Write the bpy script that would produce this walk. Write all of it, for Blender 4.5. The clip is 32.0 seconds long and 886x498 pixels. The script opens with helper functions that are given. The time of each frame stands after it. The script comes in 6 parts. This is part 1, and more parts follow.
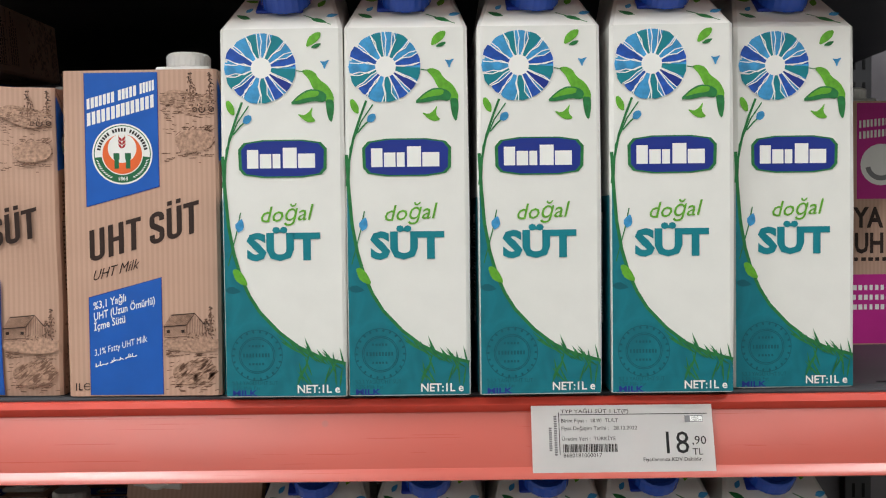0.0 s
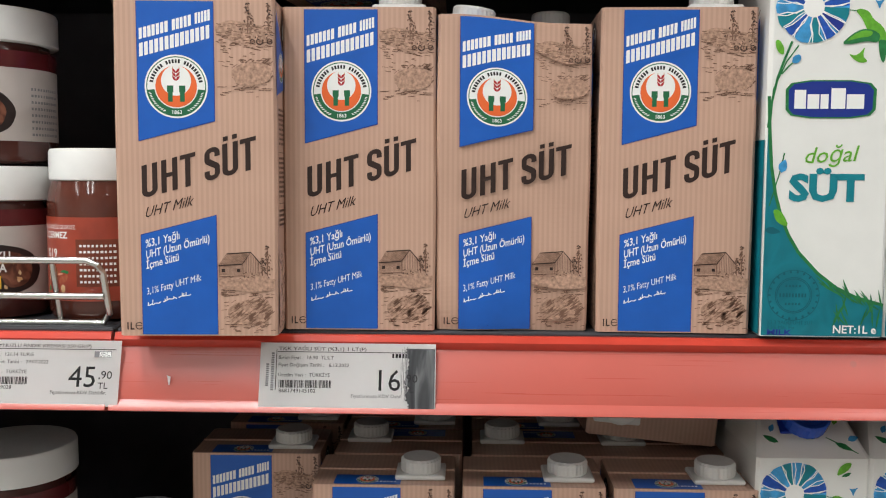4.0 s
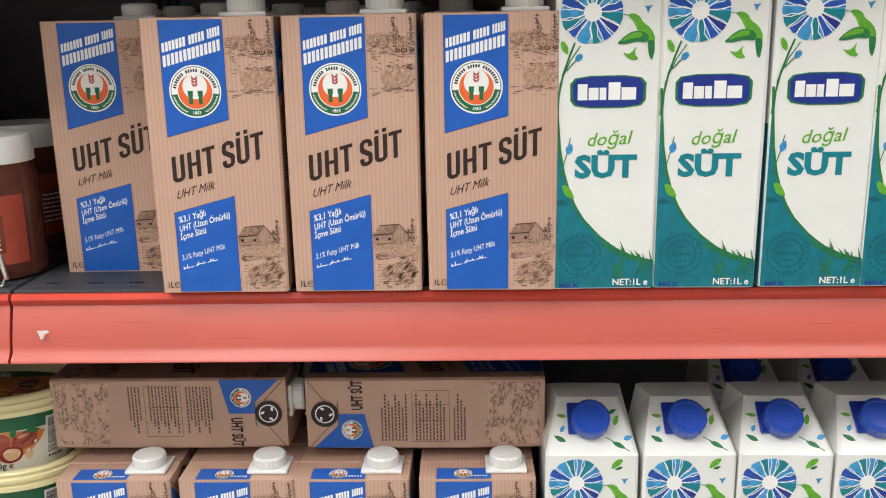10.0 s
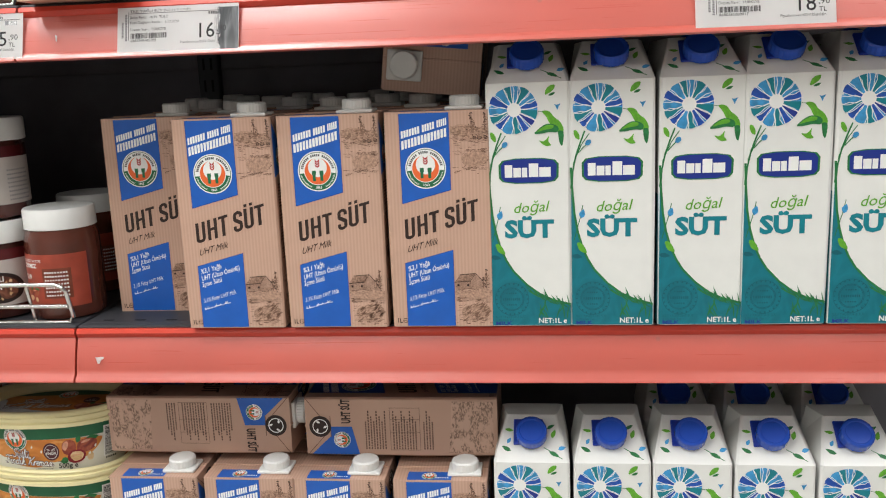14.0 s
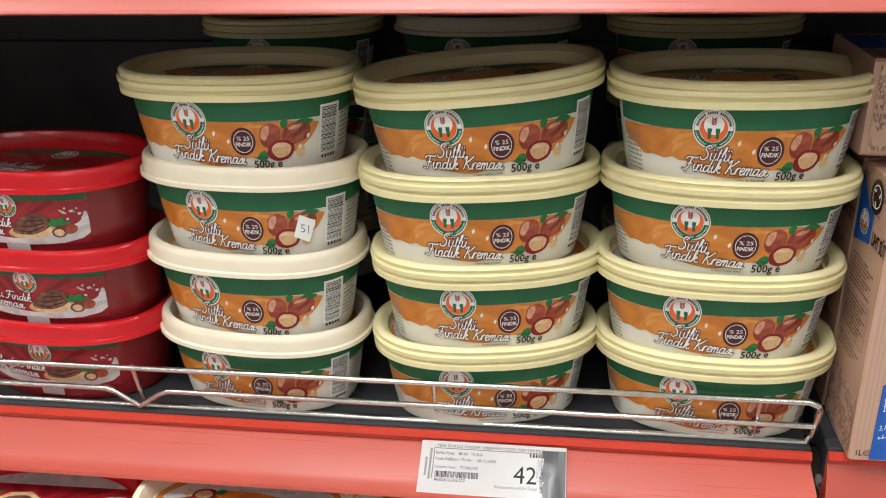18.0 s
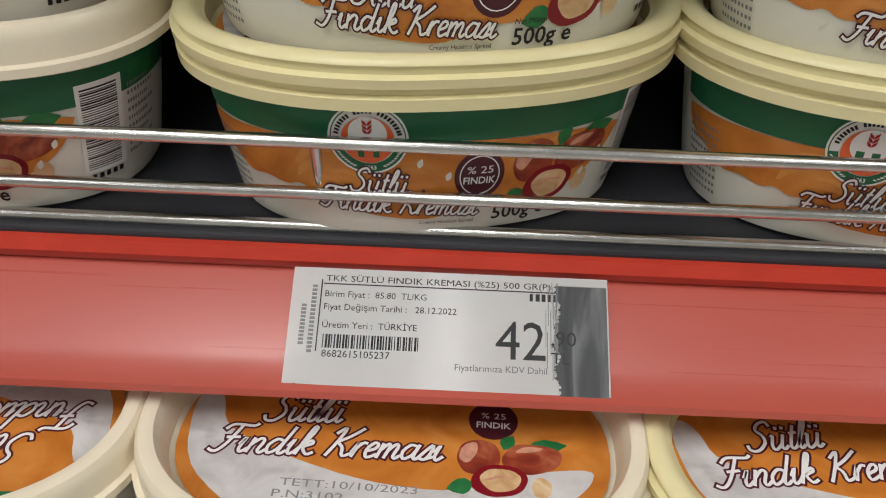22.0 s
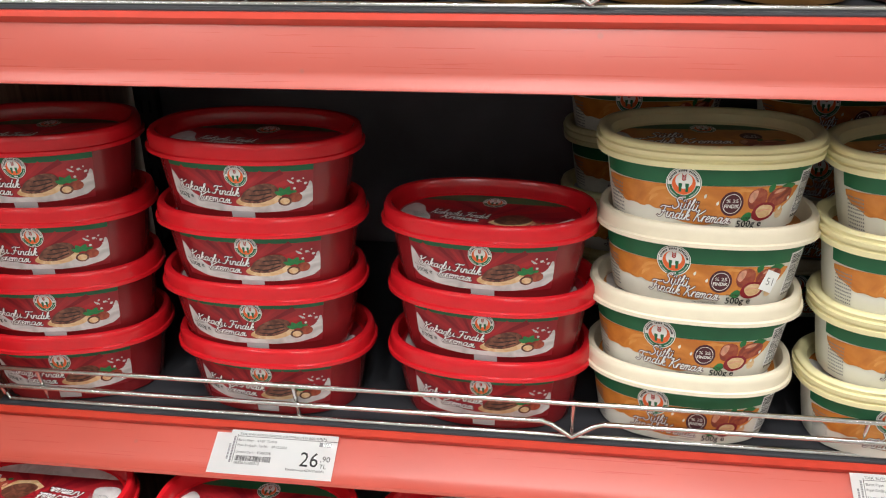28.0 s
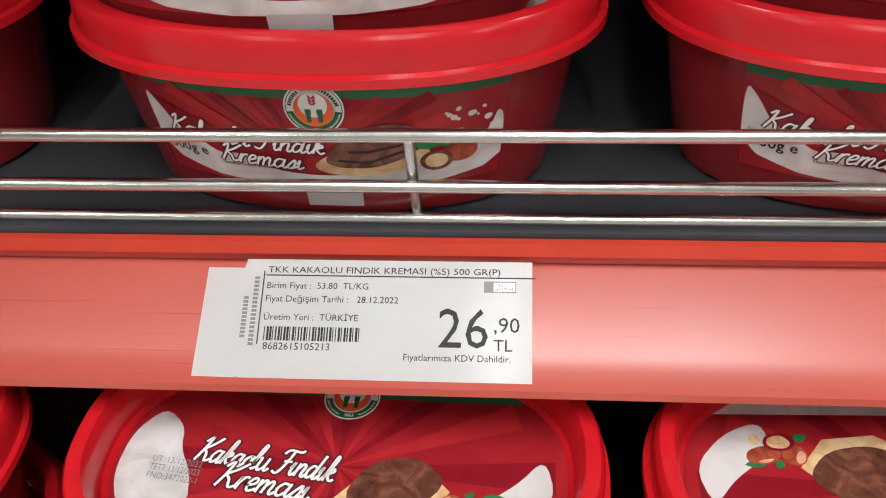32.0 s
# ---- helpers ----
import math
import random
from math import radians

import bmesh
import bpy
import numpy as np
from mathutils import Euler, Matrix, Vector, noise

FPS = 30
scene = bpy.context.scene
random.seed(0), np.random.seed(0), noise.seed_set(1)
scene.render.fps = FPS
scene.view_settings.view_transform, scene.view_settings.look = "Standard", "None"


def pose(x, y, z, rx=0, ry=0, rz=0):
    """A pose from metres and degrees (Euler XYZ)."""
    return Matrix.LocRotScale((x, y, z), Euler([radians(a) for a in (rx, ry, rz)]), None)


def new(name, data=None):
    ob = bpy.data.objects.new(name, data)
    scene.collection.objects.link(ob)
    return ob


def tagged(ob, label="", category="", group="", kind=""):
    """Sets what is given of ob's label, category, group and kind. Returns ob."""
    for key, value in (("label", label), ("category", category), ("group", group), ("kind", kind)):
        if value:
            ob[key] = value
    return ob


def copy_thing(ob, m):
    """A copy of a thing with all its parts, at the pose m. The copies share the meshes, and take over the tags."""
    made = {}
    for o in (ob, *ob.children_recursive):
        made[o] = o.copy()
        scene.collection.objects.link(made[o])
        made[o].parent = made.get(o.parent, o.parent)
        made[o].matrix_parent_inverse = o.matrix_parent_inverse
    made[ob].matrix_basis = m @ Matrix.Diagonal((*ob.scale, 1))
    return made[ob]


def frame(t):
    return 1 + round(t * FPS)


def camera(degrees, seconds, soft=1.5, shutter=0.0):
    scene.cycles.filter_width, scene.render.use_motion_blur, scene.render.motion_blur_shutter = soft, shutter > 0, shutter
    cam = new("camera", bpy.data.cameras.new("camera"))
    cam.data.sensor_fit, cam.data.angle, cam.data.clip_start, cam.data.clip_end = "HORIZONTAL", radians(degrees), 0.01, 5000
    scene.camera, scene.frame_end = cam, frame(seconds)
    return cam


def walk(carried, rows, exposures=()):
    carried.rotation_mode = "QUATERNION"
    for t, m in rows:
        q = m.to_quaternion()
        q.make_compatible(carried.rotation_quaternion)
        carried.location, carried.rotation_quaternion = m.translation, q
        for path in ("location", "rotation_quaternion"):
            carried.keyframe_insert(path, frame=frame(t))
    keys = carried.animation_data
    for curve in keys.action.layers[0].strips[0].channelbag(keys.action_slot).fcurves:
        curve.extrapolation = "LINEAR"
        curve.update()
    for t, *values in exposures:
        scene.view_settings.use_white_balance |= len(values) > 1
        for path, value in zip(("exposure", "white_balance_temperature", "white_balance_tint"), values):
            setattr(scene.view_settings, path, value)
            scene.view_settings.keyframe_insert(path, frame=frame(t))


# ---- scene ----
EXPOSURES = [(0.0, -0.5), (2.0, -0.43), (4.0, -0.5), (7.0, -0.36), (8.0, -0.08), (10.0, -0.05), (12.0, -0.29), (13.0, -0.19), (16.0, -0.16), (17.0, -0.22), (18.0, -0.2), (20.0, -0.6), (23.0, -0.94), (24.0, -0.79), (26.5, -0.2), (27.5, -0.12), (29.0, 0.02), (30.0, 0.0), (31.0, -0.24), (32.0, -0.3)]
cam = camera(53, 32.0, soft=1.1)
PATH = [
    (0.0, -0.0242, 0.0127, 1.4647, 88.34, 0.69, 0.05),
    (0.5, -0.0804, -0.0440, 1.4827, 86.41, 0.44, -1.80),
    (1.0, -0.1502, -0.0822, 1.4904, 85.83, 0.33, -3.03),
    (1.5, -0.2211, -0.1259, 1.4826, 85.53, 0.40, -2.68),
    (2.0, -0.2875, -0.1418, 1.4835, 85.24, 0.38, -3.20),
    (2.5, -0.3115, -0.1071, 1.4819, 86.05, 0.47, -1.41),
    (3.0, -0.3246, -0.0711, 1.4850, 86.02, -0.07, -0.03),
    (3.5, -0.3295, -0.0409, 1.4717, 86.17, -0.35, 1.14),
    (4.0, -0.3368, 0.0038, 1.4589, 85.16, -0.31, 1.71),
    (4.5, -0.3526, 0.0529, 1.4634, 85.78, -0.27, 1.54),
    (6.5, -0.3493, 0.1609, 1.4799, 85.25, -0.25, 2.28),
    (7.0, -0.3462, 0.1355, 1.4763, 84.41, -0.31, 2.32),
    (7.5, -0.3509, 0.0391, 1.4471, 83.61, -0.35, 2.88),
    (8.0, -0.3493, -0.0488, 1.4130, 81.74, -0.53, 2.64),
    (8.5, -0.3298, -0.1139, 1.3793, 79.72, -0.60, 2.26),
    (9.0, -0.3157, -0.1510, 1.3223, 78.31, 0.50, 2.09),
    (9.5, -0.2816, -0.1069, 1.2552, 77.24, 0.97, 1.38),
    (10.0, -0.2103, -0.0605, 1.2408, 76.21, 0.98, 1.44),
    (10.5, -0.1603, -0.0255, 1.2282, 75.39, 1.49, 3.21),
    (11.0, -0.1342, -0.0153, 1.2141, 74.61, 1.90, 4.91),
    (11.5, -0.1360, -0.0321, 1.2079, 73.69, 2.04, 5.59),
    (12.0, -0.1451, -0.0125, 1.1796, 73.77, 1.90, 5.51),
    (12.5, -0.1136, -0.0306, 1.2003, 74.16, 1.87, 5.59),
    (13.0, -0.1120, -0.0857, 1.2475, 74.82, 2.01, 5.66),
    (13.5, -0.0986, -0.1551, 1.2679, 76.98, 2.07, 5.61),
    (15.5, -0.1082, -0.3252, 1.3539, 79.94, 2.36, 14.41),
    (16.0, -0.2373, -0.2984, 1.3178, 78.39, 2.43, 18.13),
    (16.5, -0.4650, -0.3450, 1.2830, 77.26, 2.33, 14.30),
    (17.0, -0.6260, -0.3046, 1.2280, 75.04, 2.20, 10.44),
    (17.5, -0.7066, -0.1300, 1.1510, 71.04, 1.82, 8.97),
    (18.0, -0.7573, 0.0454, 1.0784, 66.62, 1.32, 7.54),
    (18.5, -0.7784, 0.1795, 1.0199, 62.04, 0.76, 6.14),
    (19.0, -0.7874, 0.2396, 0.9940, 59.17, 0.77, 6.05),
    (19.5, -0.7887, 0.2758, 0.9641, 57.42, 0.53, 5.37),
    (20.0, -0.8019, 0.3177, 0.9197, 55.74, 0.39, 4.77),
    (20.5, -0.7976, 0.3242, 0.9125, 54.42, -0.49, 3.60),
    (21.0, -0.7959, 0.3249, 0.9130, 54.35, -0.58, 2.98),
    (21.5, -0.7967, 0.3402, 0.8977, 53.36, -0.90, 2.71),
    (22.0, -0.8027, 0.3646, 0.8695, 52.43, -1.70, 1.86),
    (22.5, -0.8077, 0.3913, 0.8417, 50.67, -1.76, 1.77),
    (23.0, -0.8074, 0.4084, 0.8303, 50.90, -2.57, 1.01),
    (23.5, -0.8012, 0.3877, 0.8519, 51.44, -2.62, -0.31),
    (24.0, -0.7778, 0.2669, 0.9609, 51.62, -0.91, 0.41),
    (24.5, -0.7595, 0.1352, 1.0828, 51.47, -0.64, 0.74),
    (26.5, -0.8351, -0.2800, 1.2163, 67.59, -0.28, -1.05),
    (27.0, -0.9003, -0.2383, 1.1971, 67.62, -0.14, 0.01),
    (27.5, -1.0020, -0.1106, 1.1655, 67.60, 0.55, 4.57),
    (28.0, -1.1099, -0.0302, 1.1567, 65.42, 0.77, 7.50),
    (28.5, -1.2408, -0.0156, 1.1484, 63.65, 2.08, 6.04),
    (29.0, -1.2978, 0.0725, 1.0876, 61.58, 2.57, 3.64),
    (29.5, -1.3140, 0.2143, 0.9992, 58.40, 2.60, 3.83),
    (30.0, -1.3111, 0.2958, 0.9399, 54.98, 2.27, 4.17),
    (30.5, -1.3049, 0.3339, 0.9067, 52.85, 2.27, 4.05),
    (31.0, -1.3048, 0.3581, 0.8882, 51.52, 2.17, 3.83),
    (31.5, -1.3064, 0.3723, 0.8826, 50.41, 2.10, 3.67),
    (32.0, -1.3031, 0.3770, 0.8731, 49.82, 2.15, 3.63),
]
walk(cam, [(t, pose(*p)) for t, *p in PATH], EXPOSURES)

# ---- world and light ----
world = bpy.data.worlds.new("store_world")
scene.world = world
world.use_nodes = True
world.node_tree.nodes["Background"].inputs[0].default_value = (0.9, 0.95, 1.0, 1)
world.node_tree.nodes["Background"].inputs[1].default_value = 0.25


def area_lamp(name, m, sx, sy, watts, colour=(0.98, 0.99, 0.985)):
    d = bpy.data.lights.new(name, "AREA")
    d.shape, d.size, d.size_y, d.energy, d.color = "RECTANGLE", sx, sy, watts, colour
    ob = new(name, d)
    ob.matrix_world = m
    return ob


# ceiling tubes, running from the shelves across the aisle, shining down
TUBES = [(x, y) for x in (-2.85, -1.33, -0.8, 1.13) for y in (-0.2, -2.4)]
for x, y in TUBES:
    area_lamp("tube_lamp", pose(x, y, 2.78), 0.10, 1.25, (25 if -2 < x < 0 else 35) if y > -1 else 9)


# ---- materials ----
MATS = {}


def nodes_of(name):
    m = bpy.data.materials.new(name)
    m.use_nodes = True
    t = m.node_tree
    return m, t, t.nodes["Principled BSDF"]


def mat(name, col, rough=0.5, metal=0.0, var=0.06, scale=60.0, bump=0.0, bscale=200.0, coat=0.0, trans=0.0, spec=0.35):
    """A plain surface with cloudy variation of its tone, uneven gloss and fine relief."""
    if name in MATS:
        return MATS[name]
    m, t, p = nodes_of(name)
    L, N = t.links, t.nodes
    tc = N.new("ShaderNodeTexCoord")
    nz = N.new("ShaderNodeTexNoise")
    nz.inputs["Scale"].default_value, nz.inputs["Detail"].default_value = scale, 4
    L.new(tc.outputs["Object"], nz.inputs["Vector"])
    mr = N.new("ShaderNodeMapRange")
    mr.inputs[1].default_value, mr.inputs[2].default_value = 0.3, 0.7
    mr.inputs[3].default_value, mr.inputs[4].default_value = 1 - var, 1 + var
    L.new(nz.outputs[0], mr.inputs[0])
    mx = N.new("ShaderNodeMix")
    mx.data_type, mx.blend_type = "RGBA", "MULTIPLY"
    mx.inputs["Factor"].default_value = 1
    mx.inputs["A"].default_value = (*col, 1)
    L.new(mr.outputs[0], mx.inputs["B"])
    L.new(mx.outputs["Result"], p.inputs["Base Color"])
    rr = N.new("ShaderNodeMapRange")
    rr.inputs[3].default_value, rr.inputs[4].default_value = rough * 0.85, min(1, rough * 1.2)
    L.new(nz.outputs[0], rr.inputs[0])
    L.new(rr.outputs[0], p.inputs["Roughness"])
    p.inputs["Metallic"].default_value = metal
    p.inputs["Coat Weight"].default_value = coat
    p.inputs["Coat Roughness"].default_value = 0.12
    p.inputs["Transmission Weight"].default_value = trans
    p.inputs["Specular IOR Level"].default_value = spec
    if bump:
        n2 = N.new("ShaderNodeTexNoise")
        n2.inputs["Scale"].default_value, n2.inputs["Detail"].default_value = bscale, 3
        L.new(tc.outputs["Object"], n2.inputs["Vector"])
        b = N.new("ShaderNodeBump")
        b.inputs["Strength"].default_value, b.inputs["Distance"].default_value = bump, 0.001
        L.new(n2.outputs[0], b.inputs["Height"])
        L.new(b.outputs[0], p.inputs["Normal"])
    MATS[name] = m
    return m


def kraft(name, engraved=0.0):
    """Brown carton board with fine upright stripes; engraved: share of dark hatching printed on it."""
    if name in MATS:
        return MATS[name]
    m, t, p = nodes_of(name)
    L, N = t.links, t.nodes
    tc = N.new("ShaderNodeTexCoord")
    wv = N.new("ShaderNodeTexWave")
    wv.wave_type, wv.bands_direction = "BANDS", "X"
    wv.inputs["Scale"].default_value = 100.0
    wv.inputs["Distortion"].default_value = 0.0
    L.new(tc.outputs["Object"], wv.inputs["Vector"])
    cr = N.new("ShaderNodeValToRGB")
    cr.color_ramp.elements[0].position, cr.color_ramp.elements[0].color = 0.35, (0.492, 0.305, 0.224, 1)
    cr.color_ramp.elements[1].position, cr.color_ramp.elements[1].color = 0.65, (0.54, 0.341, 0.253, 1)
    L.new(wv.outputs["Fac"], cr.inputs[0])
    nz = N.new("ShaderNodeTexNoise")
    nz.inputs["Scale"].default_value, nz.inputs["Detail"].default_value = 25, 5
    L.new(tc.outputs["Object"], nz.inputs["Vector"])
    mr = N.new("ShaderNodeMapRange")
    mr.inputs[3].default_value, mr.inputs[4].default_value = 0.93, 1.07
    L.new(nz.outputs[0], mr.inputs[0])
    mx = N.new("ShaderNodeMix")
    mx.data_type, mx.blend_type = "RGBA", "MULTIPLY"
    mx.inputs["Factor"].default_value = 1
    L.new(cr.outputs[0], mx.inputs["A"])
    L.new(mr.outputs[0], mx.inputs["B"])
    out = mx.outputs["Result"]
    if engraved:
        acc = None
        for sc, lo, hi in ((95.0, 0.45, 0.52), (330.0, 0.42, 0.56)):
            n3 = N.new("ShaderNodeTexNoise")
            n3.inputs["Scale"].default_value, n3.inputs["Detail"].default_value = sc, 6
            mp = N.new("ShaderNodeMapping")
            mp.inputs["Scale"].default_value = (1, 1, 1.9)
            L.new(tc.outputs["Object"], mp.inputs["Vector"])
            L.new(mp.outputs[0], n3.inputs["Vector"])
            r = N.new("ShaderNodeMapRange")
            r.inputs[1].default_value, r.inputs[2].default_value = lo, hi
            L.new(n3.outputs[0], r.inputs[0])
            if acc is None:
                acc = r.outputs[0]
            else:
                mu = N.new("ShaderNodeMath")
                mu.operation = "MULTIPLY"
                L.new(acc, mu.inputs[0])
                L.new(r.outputs[0], mu.inputs[1])
                acc = mu.outputs[0]
        s = N.new("ShaderNodeMath")
        s.operation = "MULTIPLY"
        s.inputs[1].default_value = engraved
        L.new(acc, s.inputs[0])
        m2 = N.new("ShaderNodeMix")
        m2.data_type = "RGBA"
        m2.inputs["B"].default_value = (0.13, 0.07, 0.045, 1)
        L.new(s.outputs[0], m2.inputs["Factor"])
        L.new(out, m2.inputs["A"])
        out = m2.outputs["Result"]
    L.new(out, p.inputs["Base Color"])
    p.inputs["Roughness"].default_value = 0.42
    p.inputs["Coat Weight"].default_value = 0.15
    b = N.new("ShaderNodeBump")
    b.inputs["Strength"].default_value, b.inputs["Distance"].default_value = 0.25, 0.004
    L.new(nz.outputs[0], b.inputs["Height"])
    L.new(b.outputs[0], p.inputs["Normal"])
    MATS[name] = m
    return m


def blotch(name, cols, scale, rough=0.4, stretch=(1, 1, 1), coat=0.1):
    """A printed picture ground: soft noise through a row of colours."""
    if name in MATS:
        return MATS[name]
    m, t, p = nodes_of(name)
    L, N = t.links, t.nodes
    tc, mp, nz, cr = N.new("ShaderNodeTexCoord"), N.new("ShaderNodeMapping"), N.new("ShaderNodeTexNoise"), N.new("ShaderNodeValToRGB")
    mp.inputs["Scale"].default_value = stretch
    nz.inputs["Scale"].default_value, nz.inputs["Detail"].default_value, nz.inputs["Distortion"].default_value = scale, 3, 1.2
    L.new(tc.outputs["Object"], mp.inputs["Vector"])
    L.new(mp.outputs[0], nz.inputs["Vector"])
    L.new(nz.outputs[0], cr.inputs[0])
    e = cr.color_ramp.elements
    while len(e) < len(cols):
        e.new(0.5)
    for i, c in enumerate(cols):
        e[i].position, e[i].color = 0.3 + 0.4 * i / (len(cols) - 1), (*c, 1)
    L.new(cr.outputs[0], p.inputs["Base Color"])
    p.inputs["Roughness"].default_value = rough
    p.inputs["Coat Weight"].default_value = coat
    p.inputs["Specular IOR Level"].default_value = 0.35
    MATS[name] = m
    return m


KRAFT = kraft("kraft_board")
ENGR = kraft("kraft_engraving", 0.8)
BLUE = mat("ink_blue", (0.009, 0.1, 0.45), 0.35, coat=0.2)
NAVY = mat("ink_navy", (0.012, 0.03, 0.24), 0.35, coat=0.15)
BROWN = mat("ink_brown", (0.028, 0.014, 0.011), 0.45)
WASH = mat("ink_wash", (0.4, 0.245, 0.175), 0.45, var=0.4, scale=500)
SOOT = mat("ink_dark_umber", (0.1, 0.052, 0.036), 0.45)
SKETCH = mat("ink_sketch", (0.17, 0.09, 0.06), 0.45)
WHITE = mat("ink_white", (0.82, 0.82, 0.8), 0.4, var=0.02)
ORANGE = mat("ink_orange", (0.78, 0.14, 0.035), 0.4)
GREEN = mat("ink_green", (0.015, 0.13, 0.055), 0.4)
LEAF = mat("ink_leaf", (0.12, 0.38, 0.03), 0.4, var=0.2, scale=300)
LEAF2 = mat("ink_dark_leaf", (0.02, 0.17, 0.05), 0.4, var=0.2, scale=300)
TEAL = blotch("ink_teal", ((0.003, 0.125, 0.165), (0.004, 0.175, 0.225), (0.003, 0.135, 0.18)), 30)
TEAL2 = mat("ink_teal_text", (0.006, 0.2, 0.25), 0.4)
TEAL3 = mat("ink_dark_teal", (0.004, 0.1, 0.13), 0.4)
SKY = mat("ink_sky", (0.05, 0.3, 0.6), 0.4, var=0.25, scale=200)
PETAL = mat("ink_petal", (0.015, 0.08, 0.4), 0.4, var=0.3, scale=200)
MILKW = mat("carton_white", (0.76, 0.76, 0.73), 0.33, var=0.02, bump=0.15, bscale=18, coat=0.2)
BLACK = mat("ink_black", (0.012, 0.012, 0.013), 0.5)
GREY = mat("ink_grey", (0.22, 0.22, 0.23), 0.5)
PAPER = mat("label_paper", (0.87, 0.88, 0.87), 0.35, var=0.025, scale=30, coat=0.3)
SMEAR = blotch("label_smear", ((0.02, 0.02, 0.024), (0.05, 0.052, 0.056), (0.17, 0.175, 0.18)), 120, 0.4, (1, 1, 0.12))
CAPW = mat("cap_white_plastic", (0.78, 0.78, 0.76), 0.38, var=0.03)
# lighter copy of the blue below: the cap's highlights put into its colour
CAPB_LIT = mat("cap_lit_blue_plastic", (0.016, 0.07, 0.42), 0.25, var=0.04, coat=0.2)
CAPB = mat("cap_blue_plastic", (0.012, 0.04, 0.33), 0.3, var=0.04)
CAPR = mat("cap_red_plastic", (0.52, 0.01, 0.025), 0.33, var=0.04)
def rail_plastic():
    """Glossy red extrusion: drawn streaks along its length and small specks of dirt and glue."""
    m = mat("red_price_rail", (0.5, 0.075, 0.048), 0.42, var=0.06, scale=9, coat=1.0, spec=0.6)
    t = m.node_tree
    L, N, p = t.links, t.nodes, t.nodes["Principled BSDF"]
    p.inputs["Coat IOR"].default_value = 1.62
    tc, mp, nz, mr = N.new("ShaderNodeTexCoord"), N.new("ShaderNodeMapping"), N.new("ShaderNodeTexNoise"), N.new("ShaderNodeMapRange")
    mp.inputs["Scale"].default_value = (0.6, 60, 60)
    nz.inputs["Scale"].default_value, nz.inputs["Detail"].default_value = 12, 4
    mr.inputs[3].default_value, mr.inputs[4].default_value = 0.2, 0.42
    L.new(tc.outputs["Object"], mp.inputs["Vector"])
    L.new(mp.outputs[0], nz.inputs["Vector"])
    L.new(nz.outputs[0], mr.inputs[0])
    L.new(mr.outputs[0], p.inputs["Coat Roughness"])
    b = N.new("ShaderNodeBump")
    b.inputs["Strength"].default_value, b.inputs["Distance"].default_value = 0.05, 0.001
    L.new(nz.outputs[0], b.inputs["Height"])
    L.new(b.outputs[0], p.inputs["Coat Normal"])
    vo = N.new("ShaderNodeTexVoronoi")
    vo.inputs["Scale"].default_value = 21
    L.new(tc.outputs["Object"], vo.inputs["Vector"])
    sp = N.new("ShaderNodeMapRange")
    sp.inputs[1].default_value, sp.inputs[2].default_value = 0.035, 0.055
    sp.inputs[3].default_value, sp.inputs[4].default_value = 0.45, 0.0
    L.new(vo.outputs["Distance"], sp.inputs[0])
    mx = N.new("ShaderNodeMix")
    mx.data_type = "RGBA"
    mx.inputs["B"].default_value = (0.3, 0.1, 0.08, 1)
    L.new(sp.outputs[0], mx.inputs["Factor"])
    L.new(p.inputs["Base Color"].links[0].from_socket, mx.inputs["A"])
    L.new(mx.outputs["Result"], p.inputs["Base Color"])
    return m


LIP = rail_plastic()
LIPTOP = mat("dark_red_rail_edge", (0.56, 0.05, 0.028), 0.3, var=0.06)
DECK = mat("charcoal_shelf_steel", (0.036, 0.037, 0.043), 0.5, var=0.2, scale=14, bump=0.05)
BACK = mat("black_back_panel", (0.16, 0.15, 0.168), 0.6, var=0.25, scale=8, bump=0.05)
SLOT = mat("slot_dark", (0.004, 0.004, 0.005), 0.8)
STEEL = mat("chromed_wire", (0.62, 0.62, 0.6), 0.24, 1.0, var=0.1, scale=120)
GLASS = mat("jar_glass", (0.075, 0.02, 0.016), 0.07, coat=0.5, var=0.15, scale=40)
GLASSO = mat("jar_glass_nut_cream", (0.1, 0.028, 0.018), 0.07, coat=0.6, var=0.15, scale=40)
GLASSY = mat("jar_glass_peanut", (0.3, 0.15, 0.05), 0.08, coat=0.6, var=0.15, scale=40)
LABW = mat("jar_label_cream", (0.5, 0.45, 0.42), 0.4)
GOLD = mat("ink_gold", (0.72, 0.5, 0.04), 0.4)
YELL = mat("ink_yellow", (0.64, 0.5, 0.17), 0.4, var=0.1, scale=80)
OLABEL = mat("ink_amber", (0.5, 0.2, 0.03), 0.4, var=0.2, scale=80)
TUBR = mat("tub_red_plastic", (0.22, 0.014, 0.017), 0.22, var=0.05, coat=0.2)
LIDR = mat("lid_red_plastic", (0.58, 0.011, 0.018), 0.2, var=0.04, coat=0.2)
TUBY = mat("tub_cream_plastic", (0.74, 0.72, 0.64), 0.35, var=0.03)
LIDY = mat("lid_cream_plastic", (0.82, 0.74, 0.42), 0.3, var=0.03, coat=0.15)
LIDP = mat("lid_pale_plastic", (0.83, 0.74, 0.57), 0.3, var=0.03, coat=0.15)
REDG = blotch("ink_red_ground", ((0.24, 0.01, 0.017), (0.32, 0.013, 0.021), (0.38, 0.018, 0.023)), 22, 0.3, (1, 1, 0.3))
REDL = mat("ink_light_red", (0.4, 0.018, 0.024), 0.35, var=0.12)
MAROON = mat("ink_maroon", (0.1, 0.012, 0.015), 0.25, coat=0.4, var=0.15)
BRICK = mat("ink_brick_red", (0.34, 0.055, 0.03), 0.3, coat=0.4, var=0.15)
